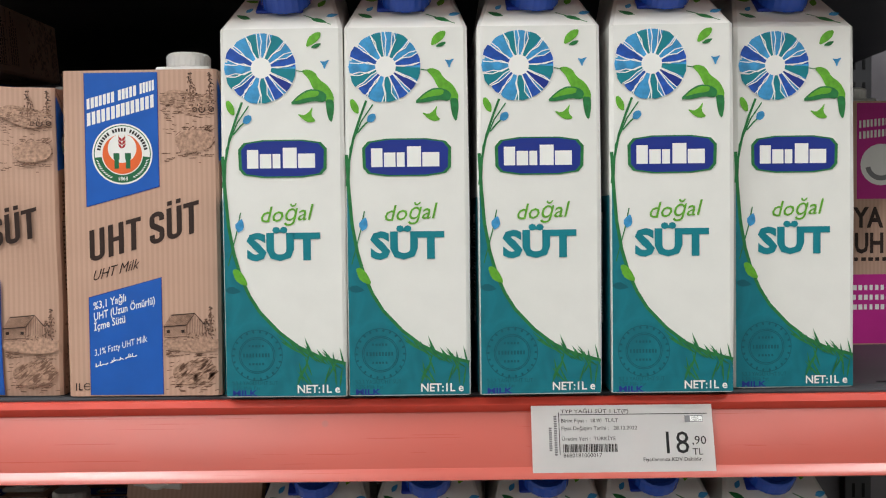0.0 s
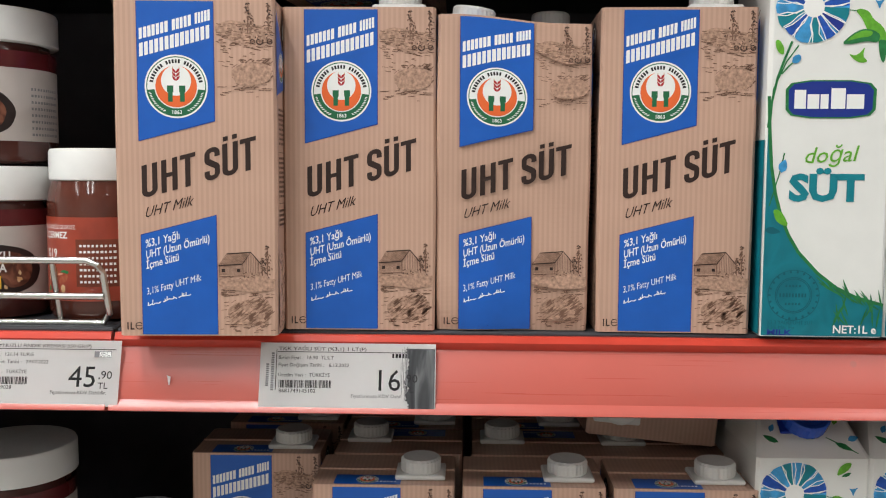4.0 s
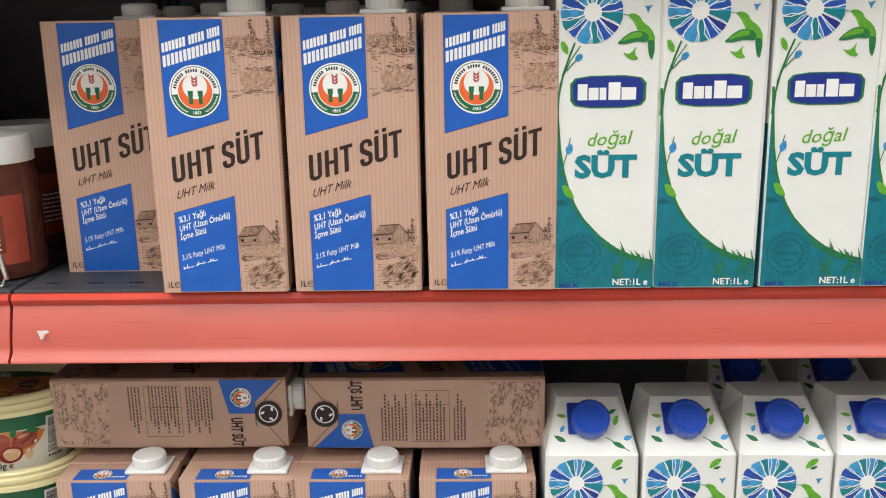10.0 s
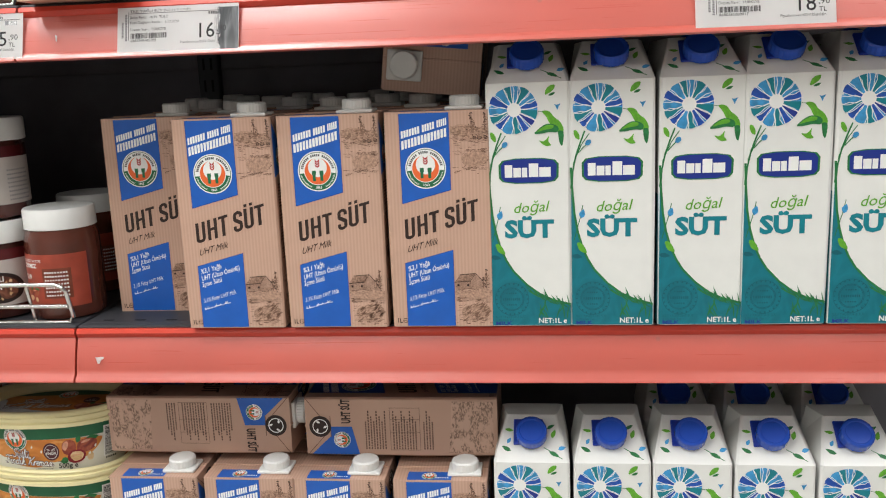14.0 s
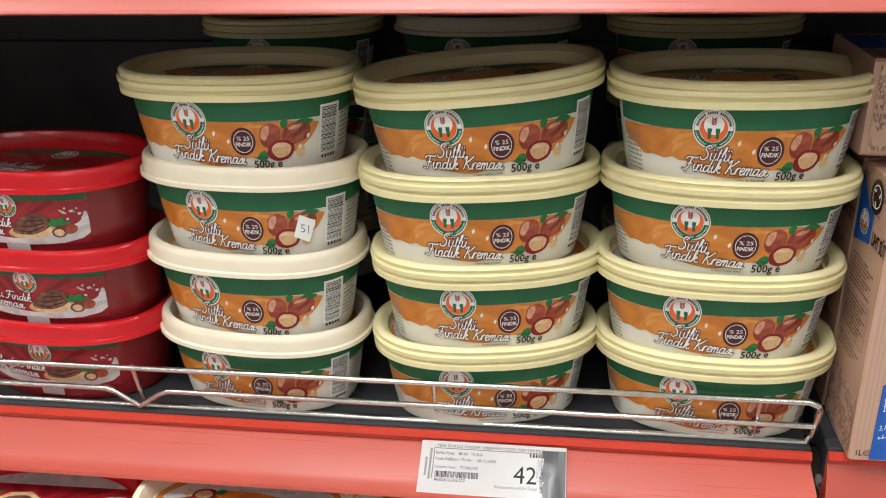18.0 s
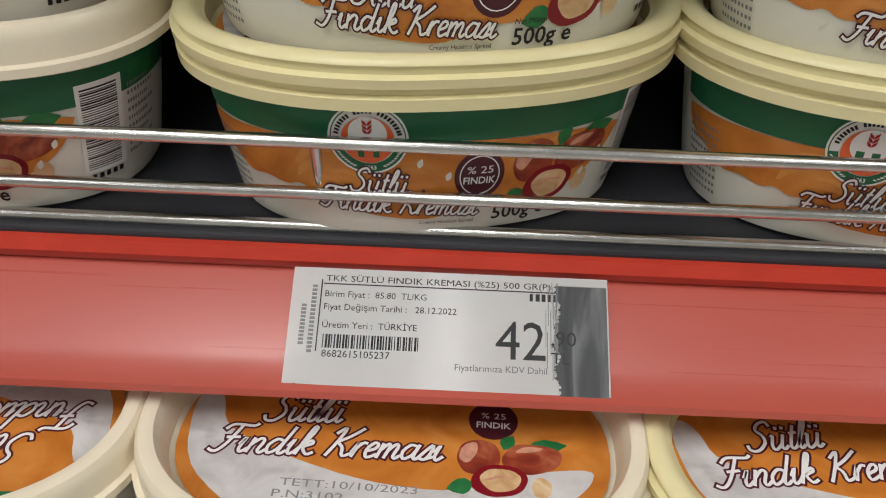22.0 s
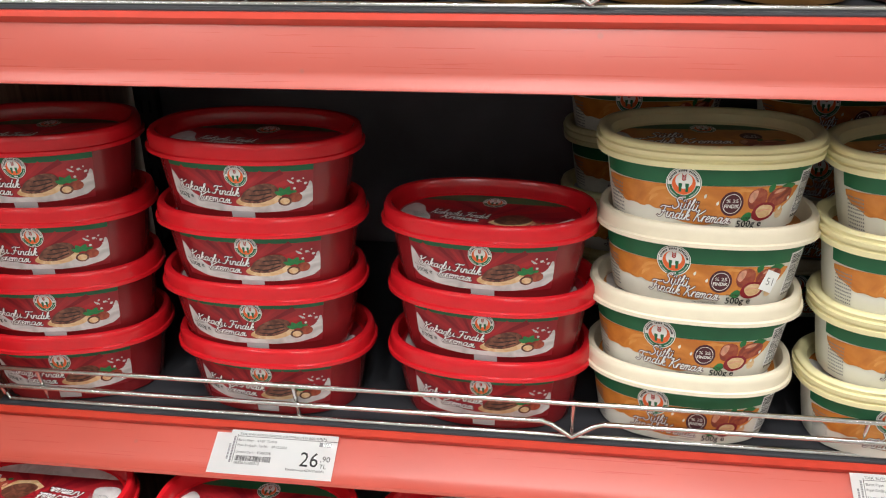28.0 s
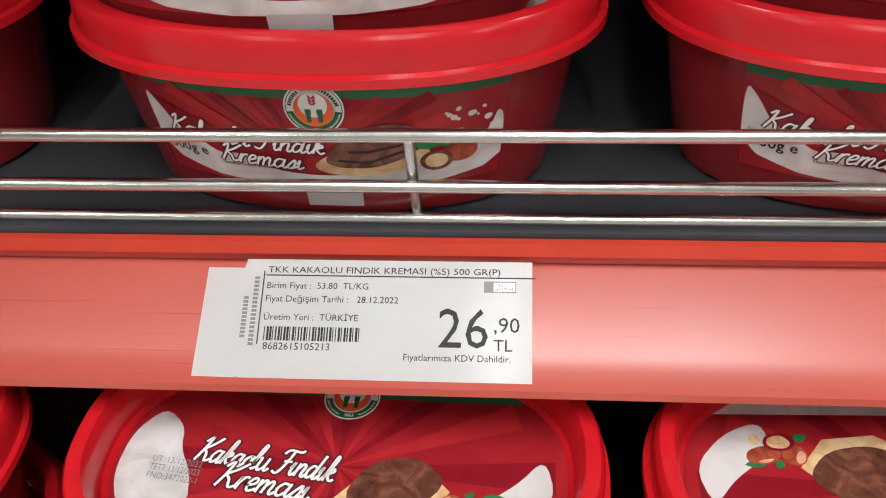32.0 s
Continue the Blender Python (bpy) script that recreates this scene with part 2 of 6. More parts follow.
DRED = mat("ink_dark_red", (0.22, 0.006, 0.014), 0.35, var=0.12)
CARAM = blotch("ink_caramel", ((0.5, 0.155, 0.022), (0.6, 0.21, 0.033), (0.68, 0.27, 0.06)), 45, 0.32)
CARAM2 = blotch("ink_caramel_swirl", ((0.66, 0.26, 0.05), (0.72, 0.34, 0.09)), 60, 0.32)
CHOC = blotch("ink_chocolate", ((0.05, 0.017, 0.012), (0.13, 0.045, 0.028), (0.25, 0.1, 0.06)), 120, 0.3)
NUT = blotch("ink_hazelnut", ((0.16, 0.022, 0.014), (0.3, 0.05, 0.025), (0.45, 0.13, 0.06)), 90, 0.3)
KERN = blotch("ink_kernel", ((0.55, 0.32, 0.14), (0.68, 0.45, 0.24), (0.76, 0.6, 0.38)), 110, 0.35)
COCOA = mat("ink_cocoa_black", (0.022, 0.014, 0.013), 0.35, var=0.15, scale=200)
SYRUP = mat("ink_syrup", (0.19, 0.075, 0.028), 0.35, var=0.15, scale=200)
RUST = mat("ink_rust", (0.17, 0.04, 0.02), 0.4, var=0.2, scale=80)
MILKI = blotch("ink_milk", ((0.47, 0.45, 0.44), (0.6, 0.58, 0.57), (0.68, 0.66, 0.65)), 60, 0.32)
SHEEN = mat("ink_nut_sheen", (0.62, 0.3, 0.2), 0.4, var=0.2, scale=300)
CLEAR = mat("seal_strip", (0.42, 0.42, 0.43), 0.3)
PLUM = mat("ink_plum", (0.07, 0.012, 0.02), 0.4)
PINK = mat("ink_magenta", (0.5, 0.02, 0.25), 0.4)
BOXC = mat("corrugated_card", (0.36, 0.22, 0.12), 0.8, var=0.12, scale=25, bump=0.2)
WOOD = blotch("end_panel_wood", ((0.15, 0.07, 0.045), (0.25, 0.125, 0.08), (0.36, 0.2, 0.135)), 60, 0.45, (1, 1, 0.1))
FLOOR = blotch("floor_tile", ((0.5, 0.48, 0.45), (0.56, 0.54, 0.5), (0.62, 0.6, 0.56)), 6, 0.25)
PLASTER = mat("store_paint", (0.74, 0.73, 0.7), 0.7, var=0.04, scale=3)
CEIL = mat("ceiling_panel", (0.75, 0.75, 0.73), 0.8, var=0.04, scale=5)
GREENBOX = mat("carton_green", (0.02, 0.3, 0.1), 0.4)
GLOW = bpy.data.materials.new("lamp_diffuser")
GLOW.use_nodes = True
GLOW.node_tree.nodes["Principled BSDF"].inputs["Emission Color"].default_value = (1, 0.97, 0.92, 1)
GLOW.node_tree.nodes["Principled BSDF"].inputs["Emission Strength"].default_value = 6


# ---- mesh helpers ----
def mesh_of(name, bm, mats, smooth=False):
    me = bpy.data.meshes.new(name)
    bm.normal_update()
    if smooth:
        for e in bm.edges:
            if len(e.link_faces) == 2 and e.calc_face_angle(0) > radians(34):
                e.smooth = False
    bm.to_mesh(me)
    bm.free()
    for m in mats if isinstance(mats, (list, tuple)) else [mats]:
        me.materials.append(m)
    if smooth:
        for p in me.polygons:
            p.use_smooth = True
    return me


def part(name, bm, material, parent, label="", smooth=False):
    me = bm if isinstance(bm, bpy.types.Mesh) else mesh_of(name, bm, material, smooth)
    ob = new(name, me)
    ob.parent = parent
    if label:
        tagged(ob, label)
    return ob


def thing(name, m, label, category, group="", kind=""):
    ob = new(name)
    ob.empty_display_size = 0.02
    ob.matrix_world = m
    return tagged(ob, label, category, group, kind)


def box(bm, x0, x1, y0, y1, z0, z1, bev=0.0, mi=0):
    r = bmesh.ops.create_cube(bm, size=1, matrix=Matrix.LocRotScale(((x0 + x1) / 2, (y0 + y1) / 2, (z0 + z1) / 2), None, (x1 - x0, y1 - y0, z1 - z0)))
    fs = {f for v in r["verts"] for f in v.link_faces}
    for f in fs:
        f.material_index = mi
    if bev:
        es = list({e for v in r["verts"] for e in v.link_edges})
        bmesh.ops.bevel(bm, geom=es, offset=bev, segments=2, profile=0.5, affect="EDGES", clamp_overlap=True)
    return bm


def B(*a, bev=0.0):
    return box(bmesh.new(), *a, bev=bev)


def rings(bm, loops, cap0=True, cap1=True, mi=0):
    """Skins a row of closed loops of equal length."""
    vs = [[bm.verts.new(p) for p in lp] for lp in loops]
    n = len(vs[0])
    for a, b in zip(vs, vs[1:]):
        for i in range(n):
            f = bm.faces.new((a[i], a[(i + 1) % n], b[(i + 1) % n], b[i]))
            f.material_index = mi
    if cap0:
        bm.faces.new(vs[0][::-1]).material_index = mi
    if cap1:
        bm.faces.new(vs[-1]).material_index = mi
    return bm


def lathe(profile, n=32, ridge=0.0, c0=True, c1=True):
    """profile: rows of (radius, z)."""
    bm = bmesh.new()
    loops = []
    for r, z in profile:
        loops.append([((r + (ridge if k % 2 else 0)) * math.cos(2 * math.pi * k / n), (r + (ridge if k % 2 else 0)) * math.sin(2 * math.pi * k / n), z) for k in range(n)])
    return rings(bm, loops, c0, c1)


def tube(pts, r=0.0025, n=14):
    """A round wire along a line of points."""
    bm = bmesh.new()
    P = [Vector(p) for p in pts]
    loops = []
    for i, p in enumerate(P):
        d = (P[min(i + 1, len(P) - 1)] - P[max(i - 1, 0)]).normalized()
        a = d.cross(Vector((0, 0, 1)) if abs(d.z) < 0.9 else Vector((0, 1, 0))).normalized()
        b = d.cross(a).normalized()
        loops.append([p + r * (math.cos(2 * math.pi * k / n) * a + math.sin(2 * math.pi * k / n) * b) for k in range(n)])
    return rings(bm, loops)


FONT_CACHE = {}


def glyphs(body, bold=0.0):
    """Flat outline of a line of type, one unit high in capitals, starting at 0, 0: points and faces."""
    key = (body, bold)
    if key not in FONT_CACHE:
        cu = bpy.data.curves.new("type", "FONT")
        cu.body, cu.resolution_u, cu.offset, cu.size = body, 2, bold, 1.0
        ob = bpy.data.objects.new("type", cu)
        scene.collection.objects.link(ob)
        dg = bpy.context.evaluated_depsgraph_get()
        me = bpy.data.meshes.new_from_object(ob.evaluated_get(dg))
        vs = [(v.co.x / 0.7, v.co.y / 0.7) for v in me.vertices]
        fs = [tuple(p.vertices) for p in me.polygons]
        bpy.data.objects.remove(ob)
        bpy.data.curves.remove(cu)
        bpy.data.meshes.remove(me)
        FONT_CACHE[key] = (vs, fs)
    return FONT_CACHE[key]


# joined handwriting: advance and pen strokes of each letter, small letters one unit high
SCRIPT = {}
SCRIPT["S"] = (1.3, (((1.15, 1.6), (0.85, 1.95), (0.4, 1.8), (0.3, 1.4), (0.75, 1.0), (0.95, 0.5), (0.6, 0.02), (0.1, 0.05), (-0.15, 0.4)),))
CUP = ((0.0, 0.85), (0.1, 0.95), (0.12, 0.3), (0.35, 0.0), (0.7, 0.35), (0.75, 1.0))
TAIL = ((0.75, 1.0), (0.74, 0.25), (0.92, 0.02), (1.15, 0.25))
SCRIPT["u"] = (1.1, (CUP, TAIL))
SCRIPT["ü"] = (1.1, (CUP, TAIL, ((0.25, 1.35), (0.27, 1.55)), ((0.65, 1.35), (0.67, 1.55))))
SCRIPT["t"] = (0.6, (((0.25, 1.6), (0.2, 0.3), (0.4, 0.02), (0.65, 0.25)), ((0.0, 1.05), (0.5, 1.1))))
SCRIPT["l"] = (0.52, (((0.0, 0.2), (0.33, 1.2), (0.4, 1.85), (0.2, 1.8), (0.12, 0.4), (0.3, 0.02), (0.55, 0.25)),))
SCRIPT["F"] = (1.25, (((0.0, 1.5), (0.3, 1.85), (1.3, 1.8), (1.5, 1.98)), ((0.75, 1.8), (0.6, 0.6), (0.3, 0.0), (-0.15, 0.15)), ((0.35, 0.95), (1.05, 1.0))))
SCRIPT["ı"] = (0.5, (((0.0, 0.5), (0.15, 1.0), (0.12, 0.3), (0.3, 0.02), (0.55, 0.3)),))
SCRIPT["n"] = (0.95, (((0.1, 1.0), (0.1, 0.0)), ((0.1, 0.5), (0.4, 0.95), (0.65, 0.8), (0.62, 0.2), (0.8, 0.02), (1.0, 0.25))))
BOWL = ((0.7, 0.85), (0.3, 0.95), (0.05, 0.5), (0.25, 0.03), (0.6, 0.28), (0.74, 0.92))
SCRIPT["d"] = (1.05, (BOWL, ((0.85, 1.85), (0.72, 0.25), (0.9, 0.02), (1.1, 0.25))))
SCRIPT["a"] = (1.0, (BOWL, ((0.74, 1.0), (0.7, 0.25), (0.85, 0.02), (1.05, 0.25))))
SCRIPT["k"] = (0.9, (((0.0, 0.2), (0.33, 1.2), (0.38, 1.85), (0.2, 1.75), (0.1, 0.0)), ((0.1, 0.45), (0.5, 0.95), (0.65, 0.75), (0.3, 0.5), (0.65, 0.05), (0.95, 0.2))))
SCRIPT["K"] = (1.4, (((0.1, 1.5), (0.45, 1.92), (0.4, 1.0), (0.2, 0.0)), ((1.4, 1.95), (0.9, 1.35), (0.4, 0.95)), ((0.4, 0.95), (0.8, 0.6), (1.05, 0.05), (1.45, 0.25))))
SCRIPT["r"] = (0.65, (((0.0, 0.3), (0.15, 1.0), (0.12, 0.0)), ((0.12, 0.5), (0.35, 0.95), (0.6, 0.92))))
SCRIPT["e"] = (0.65, (((0.0, 0.4), (0.45, 0.6), (0.5, 0.9), (0.25, 0.98), (0.05, 0.5), (0.25, 0.02), (0.68, 0.25)),))
SCRIPT["m"] = (1.22, (((0.1, 1.0), (0.1, 0.0)), ((0.1, 0.5), (0.35, 0.95), (0.5, 0.8), (0.48, 0.0)), ((0.48, 0.5), (0.75, 0.95), (0.92, 0.8), (0.9, 0.2), (1.05, 0.02), (1.25, 0.25))))
SCRIPT["s"] = (0.65, (((0.0, 0.2), (0.4, 1.0), (0.5, 0.55), (0.35, 0.05), (0.0, 0.12)), ((0.35, 0.05), (0.7, 0.25))))
SCRIPT["o"] = (0.75, (((0.4, 0.95), (0.08, 0.6), (0.2, 0.05), (0.55, 0.2), (0.6, 0.75), (0.4, 0.95), (0.8, 0.85)),))


class Art:
    """Printed artwork: flat pieces in u (right), v (up), each a hair above the one before, in several inks."""

    def __init__(self, eps=0.000014):
        self.v, self.f, self.mi, self.mats, self.boxes, self.eps = [], [], [], [], [], eps

    def ink(self, m):
        if m not in self.mats:
            self.mats.append(m)
        return self.mats.index(m)

    def add(self, vs, fs, m, layer=None):
        """A piece lies just above the highest piece that it overlaps."""
        o, k = len(self.v), self.ink(m)
        u0, u1 = min(p[0] for p in vs), max(p[0] for p in vs)
        w0, w1 = min(p[1] for p in vs), max(p[1] for p in vs)
        layer = layer or 1 + max([b[4] for b in self.boxes if b[0] < u1 and u0 < b[1] and b[2] < w1 and w0 < b[3]], default=0)
        self.boxes.append((u0, u1, w0, w1, layer))
        self.v += [(u, w, layer) for u, w in vs]
        self.f += [tuple(o + i for i in f) for f in fs]
        self.mi += [k] * len(fs)

    def poly(self, pts, m):
        self.add(pts, [tuple(range(len(pts)))], m)

    def blob(self, pts, m, rounds=2):
        """A shape with its corners cut round."""
        for _ in range(rounds):
            pts = [q for a, b in zip(pts, pts[1:] + pts[:1]) for q in ((0.78 * a[0] + 0.22 * b[0], 0.78 * a[1] + 0.22 * b[1]), (0.22 * a[0] + 0.78 * b[0], 0.22 * a[1] + 0.78 * b[1]))]
        self.poly(pts, m)

    def rect(self, u0, u1, v0, v1, m, slope=0.0):
        self.poly([(u0, v0 + slope * u0), (u1, v0 + slope * u1), (u1, v1 + slope * u1), (u0, v1 + slope * u0)], m)

    def disc(self, u, v, r, m, ry=None, n=28, a0=0, a1=360):
        ry = ry or r
        full = a1 - a0 >= 360
        pts = [(u + r * math.cos(radians(a0 + (a1 - a0) * k / n)), v + ry * math.sin(radians(a0 + (a1 - a0) * k / n))) for k in range(n if full else n + 1)]
        self.poly(pts, m)

    def ring(self, u, v, r0, r1, m, a0=0, a1=360, n=28):
        vs, fs = [], []
        for k in range(n + 1):
            a = radians(a0 + (a1 - a0) * k / n)
            vs += [(u + r0 * math.cos(a), v + r0 * math.sin(a)), (u + r1 * math.cos(a), v + r1 * math.sin(a))]
            if k:
                fs.append((2 * k - 2, 2 * k - 1, 2 * k + 1, 2 * k))
        self.add(vs, fs, m)

    def stroke(self, pts, w, m, layer=None):
        vs, fs = [], []
        for i, (u, v) in enumerate(pts):
            a, b = pts[max(i - 1, 0)], pts[min(i + 1, len(pts) - 1)]
            du, dv = b[0] - a[0], b[1] - a[1]
            n = math.hypot(du, dv) or 1
            vs += [(u - dv / n * w / 2, v + du / n * w / 2), (u + dv / n * w / 2, v - du / n * w / 2)]
            if i:
                fs.append((2 * i - 2, 2 * i - 1, 2 * i + 1, 2 * i))
        self.add(vs, fs, m, layer)

    def leaf(self, u, v, length, width, ang, m):
        c, s = math.cos(radians(ang)), math.sin(radians(ang))
        prof = [(0, 0), (0.25, 0.8), (0.5, 1), (0.8, 0.55), (1, 0), (0.8, -0.45), (0.5, -0.8), (0.25, -0.7)]
        self.poly([(u + length * a * c - width / 2 * b * s, v + length * a * s + width / 2 * b * c) for a, b in prof], m)

    def text(self, body, u, v, h, m, width=None, bold=0.0, slant=0.0, slope=0.0, turn=0, right=False):
        vs, fs = glyphs(body, bold)
        if not vs:
            return
        w = max(a for a, b in vs)
        k = width / w if width else h
        out = []
        for a, b in vs:
            x, y = a * k + slant * b * h, b * h
            if right:
                x -= w * k
            y += slope * x
            if turn:
                x, y = -y, x
            out.append((u + x, v + y))
        self.add(out, fs, m)

    def cursive(self, body, u, v, h, width, m, under, slant=0.35, slope=0.0, weight=0.18, rim=0.24):
        """Joined handwriting in one ink with a rim of another under it."""
        total, lines = 0.0, []
        for ch in body:
            adv, strokes = SCRIPT.get(ch, (0.55, ()))
            lines += [[(x + total, y) for x, y in s] for s in strokes]
            total += adv
        kx, ky = width / total, h / 1.9
        base = 1 + max([b[4] for b in self.boxes if b[0] < u + width and u < b[1] and b[2] < v + h and v < b[3]], default=0)
        for step, (ink, w) in enumerate(((under, weight + rim), (m, weight))):
            for i, pts in enumerate(lines):
                P = [pts[0]] + list(pts) + [pts[-1]]
                fine = []
                for p0, p1, p2, p3 in zip(P, P[1:], P[2:], P[3:]):
                    for t in (0.0, 0.25, 0.5, 0.75):
                        fine.append(tuple(0.5 * (2 * b + (c - a) * t + (2 * a - 5 * b + 4 * c - d) * t * t + (3 * b - a - 3 * c + d) * t ** 3) for a, b, c, d in zip(p0, p1, p2, p3)))
                fine.append(pts[-1])
                out = []
                for x, y in fine:
                    X, Y = x * kx + slant * y * ky, y * ky
                    out.append((u + X, v + Y + slope * X))
                e = 0.5 * w * ky if not step else 0.0
                if e:
                    for a, b in ((0, 1), (-1, -2)):
                        dx, dy = out[a][0] - out[b][0], out[a][1] - out[b][1]
                        n = math.hypot(dx, dy) or 1
                        out[a] = (out[a][0] + dx / n * rim * ky * 0.5, out[a][1] + dy / n * rim * ky * 0.5)
                self.stroke(out, w * ky, ink, base + step + 0.2 * (i % 4))

    def bars(self, u0, u1, v, h, m, n, slope=0.0, seed=1, fill=(0.5, 0.72)):
        """Writing too small or not to be lettered: short bars of its size."""
        rnd = random.Random(seed)
        vs, fs, u = [], [], u0
        step = (u1 - u0) / n
        for i in range(n):
            w = step * rnd.uniform(*fill)
            o = len(vs)
            hh = h
            vs += [(u, v + slope * (u - u0)), (u + w, v + slope * (u + w - u0)), (u + w, v + hh + slope * (u + w - u0)), (u, v + hh + slope * (u - u0))]
            fs.append((o, o + 1, o + 2, o + 3))
            u += step
        self.add(vs, fs, m)

    def squash(self, start, v, f):
        """Presses all added since start towards the height v."""
        self.v[start:] = [(u, v + (w - v) * f, k) for u, w, k in self.v[start:]]

    def barcode(self, u0, u1, v0, v1, m, n=26, seed=3, upright=True):
        rnd = random.Random(seed)
        vs, fs = [], []
        a, b = (u0, u1) if upright else (v0, v1)
        step = (b - a) / n
        for i in range(n):
            p, q = a + i * step, a + i * step + step * rnd.choice((0.35, 0.5, 0.75))
            o = len(vs)
            vs += [(p, v0), (q, v0), (q, v1), (p, v1)] if upright else [(u0, p), (u1, p), (u1, q), (u0, q)]
            fs.append((o, o + 1, o + 2, o + 3))
        self.add(vs, fs, m)

    def emblem(self, u, v, r):
        """Round badge, drawn as plain shapes in its colours."""
        self.disc(u, v, r, WHITE, n=40)
        self.ring(u, v, r * 0.915, r * 0.945, GREEN, 0, 360, 40)
        self.ring(u, v, r * 0.69, r * 0.93, GREEN, 187, 353, 30)
        for k in range(23):
            a = 168 - k * 156 / 22
            if k in (7, 13):
                continue
            c, q = math.cos(radians(a)), math.sin(radians(a))
            w, h0, h1 = r * 0.032, r * 0.735, r * 0.855
            self.poly([(u + h0 * c - w * q, v + h0 * q + w * c), (u + h1 * c - w * q, v + h1 * q + w * c), (u + h1 * c + w * q, v + h1 * q - w * c), (u + h0 * c + w * q, v + h0 * q - w * c)], BLACK)
        for k in range(9):
            for s in (-1, 1):
                a = 270 + s * (24 + k * 6)
                x, y = u + r * 0.81 * math.cos(radians(a)), v + r * 0.81 * math.sin(radians(a))
                self.leaf(x, y, r * 0.12, r * 0.045, a + s * 50, WHITE)
        self.text("1863", u - r * 0.165, v - r * 0.865, r * 0.12, WHITE, width=r * 0.33, bold=0.02)
        self.disc(u, v, r * 0.655, ORANGE, n=36)
        self.disc(u, v + r * 0.185, r * 0.475, WHITE, n=32)
        for s in (-1, 1):
            self.rect(u + s * r * 0.1 - r * 0.012, u + s * r * 0.1 + r * 0.012, v + r * 0.3, v + r * 0.62, KERN)
            for k in range(3):
                self.leaf(u, v + r * (0.18 + 0.12 * k), r * 0.2, r * 0.085, 90 - s * 38, REDL)
            self.rect(u + s * r * 0.19 - r * 0.1, u + s * r * 0.19 + r * 0.1, v - r * 0.18, v + r * 0.03, GREEN)
            self.rect(u + s * r * 0.19 - r * 0.075, u + s * r * 0.19 + r * 0.075, v - r * 0.48, v - r * 0.17, GREEN)

    def mesh(self, name, place=None, maxlen=None):
        """place(u, v, lift) gives the point in space; flat on the front otherwise."""
        place = place or (lambda u, v, d: (u, -d, v))
        bm = bmesh.new()
        vs = [bm.verts.new((u, w, k * self.eps)) for u, w, k in self.v]
        for f, k in zip(self.f, self.mi):
            try:
                bm.faces.new([vs[i] for i in f]).material_index = k
            except ValueError:
                pass
        bm.normal_update()
        if maxlen:
            bmesh.ops.triangulate(bm, faces=[f for f in bm.faces if len(f.verts) > 4])
            for _ in range(7):
                es = [e for e in bm.edges if e.calc_length() > maxlen]
                if not es:
                    break
                bmesh.ops.subdivide_edges(bm, edges=es, cuts=1)
                bmesh.ops.triangulate(bm, faces=[f for f in bm.faces if len(f.verts) > 4])
        bmesh.ops.triangulate(bm, faces=[f for f in bm.faces if len(f.verts) > 4])
        for v in bm.verts:
            v.co = place(*v.co)
        return mesh_of(name, bm, self.mats)


# ---- the store round the shelves ----
JOINT, LEFT_END, RIGHT_END = -0.562, -1.63, 0.44
DECKS = (1.3605, 1.053, 0.680, 0.197)
BACKY = 1.02
LOW = 0.688                     # third shelf of the milk bay


def struct(name, bm, material, label):
    return tagged(new(name, mesh_of(name, bm, material)), label, name.split("_")[0], kind="structure")


struct("floor", B(-5, 5, -4.2, 2.2, -0.1, 0), FLOOR, "pale polished tile floor of the store aisle")
struct("ceiling", B(-5, 5, -4.2, 2.2, 2.9, 3.0), CEIL, "white painted store ceiling")
struct("wall_north", B(-5, 5, 2.2, 2.3, 0, 3.0), PLASTER, "plain painted wall behind the shelving")
struct("wall_south", B(-5, 5, -4.3, -4.2, 0, 3.0), PLASTER, "plain painted wall across the aisle")
struct("wall_west", B(-5.1, -5, -4.2, 2.2, 0, 3.0), PLASTER, "plain painted wall at the aisle's end")
struct("wall_east", B(5, 5.1, -4.2, 2.2, 0, 3.0), PLASTER, "plain painted wall at the aisle's end")

lamp = None
for x, y in TUBES:
    if lamp is None:
        lamp = thing("ceiling_light", pose(x, y, 2.9), "white linear tube light fixed under the ceiling", "ceiling light", "aisle lights")
        part("housing", B(-0.07, 0.07, -0.66, 0.66, -0.05, 0, bev=0.006), CAPW, lamp)
        part("diffuser", B(-0.05, 0.05, -0.64, 0.64, -0.075, -0.05, bev=0.01), GLOW, lamp, "glowing white diffuser")
    else:
        copy_thing(lamp, pose(x, y, 2.9))


# ---- shelving ----
def price_rail(parent, x0, x1, z, yf, tilt, h):
    """Red price channel along a shelf's front edge: face, upper and lower lip, dark top edge."""
    dy = math.sin(radians(tilt)) * h
    dz = math.cos(radians(tilt)) * h
    prof = [(0.006, 0.004), (0.0, 0.004), (-0.002, 0.0), (-0.0005, -0.004), (0.0008, -0.005)]
    n0 = len(prof)
    for k in range(1, 8):
        s = k / 8
        prof.append((0.0008 - dy * s - 0.0012 * math.sin(s * math.pi), -0.005 - (dz - 0.005) * s))
    prof += [(-dy - 0.0022, -dz + 0.001), (-dy - 0.003, -dz - 0.0015), (-dy + 0.001, -dz - 0.003), (0.006, -dz + 0.004)]
    bm = bmesh.new()
    loops = [[(x, yf + a, z + b) for a, b in prof] for x in (x0, x1)]
    rings(bm, loops)
    for f in bm.faces:
        c = f.calc_center_median()
        f.material_index = 1 if c.z > z - 0.0052 else 0
    return part("price_rail", mesh_of("price_rail", bm, [LIP, LIPTOP], True), None, parent, "glossy red plastic price rail")


SLOT_MESH = mesh_of("slot", B(0, 0.011, 0, 0.0025, 0.0002, 0.0006), SLOT)


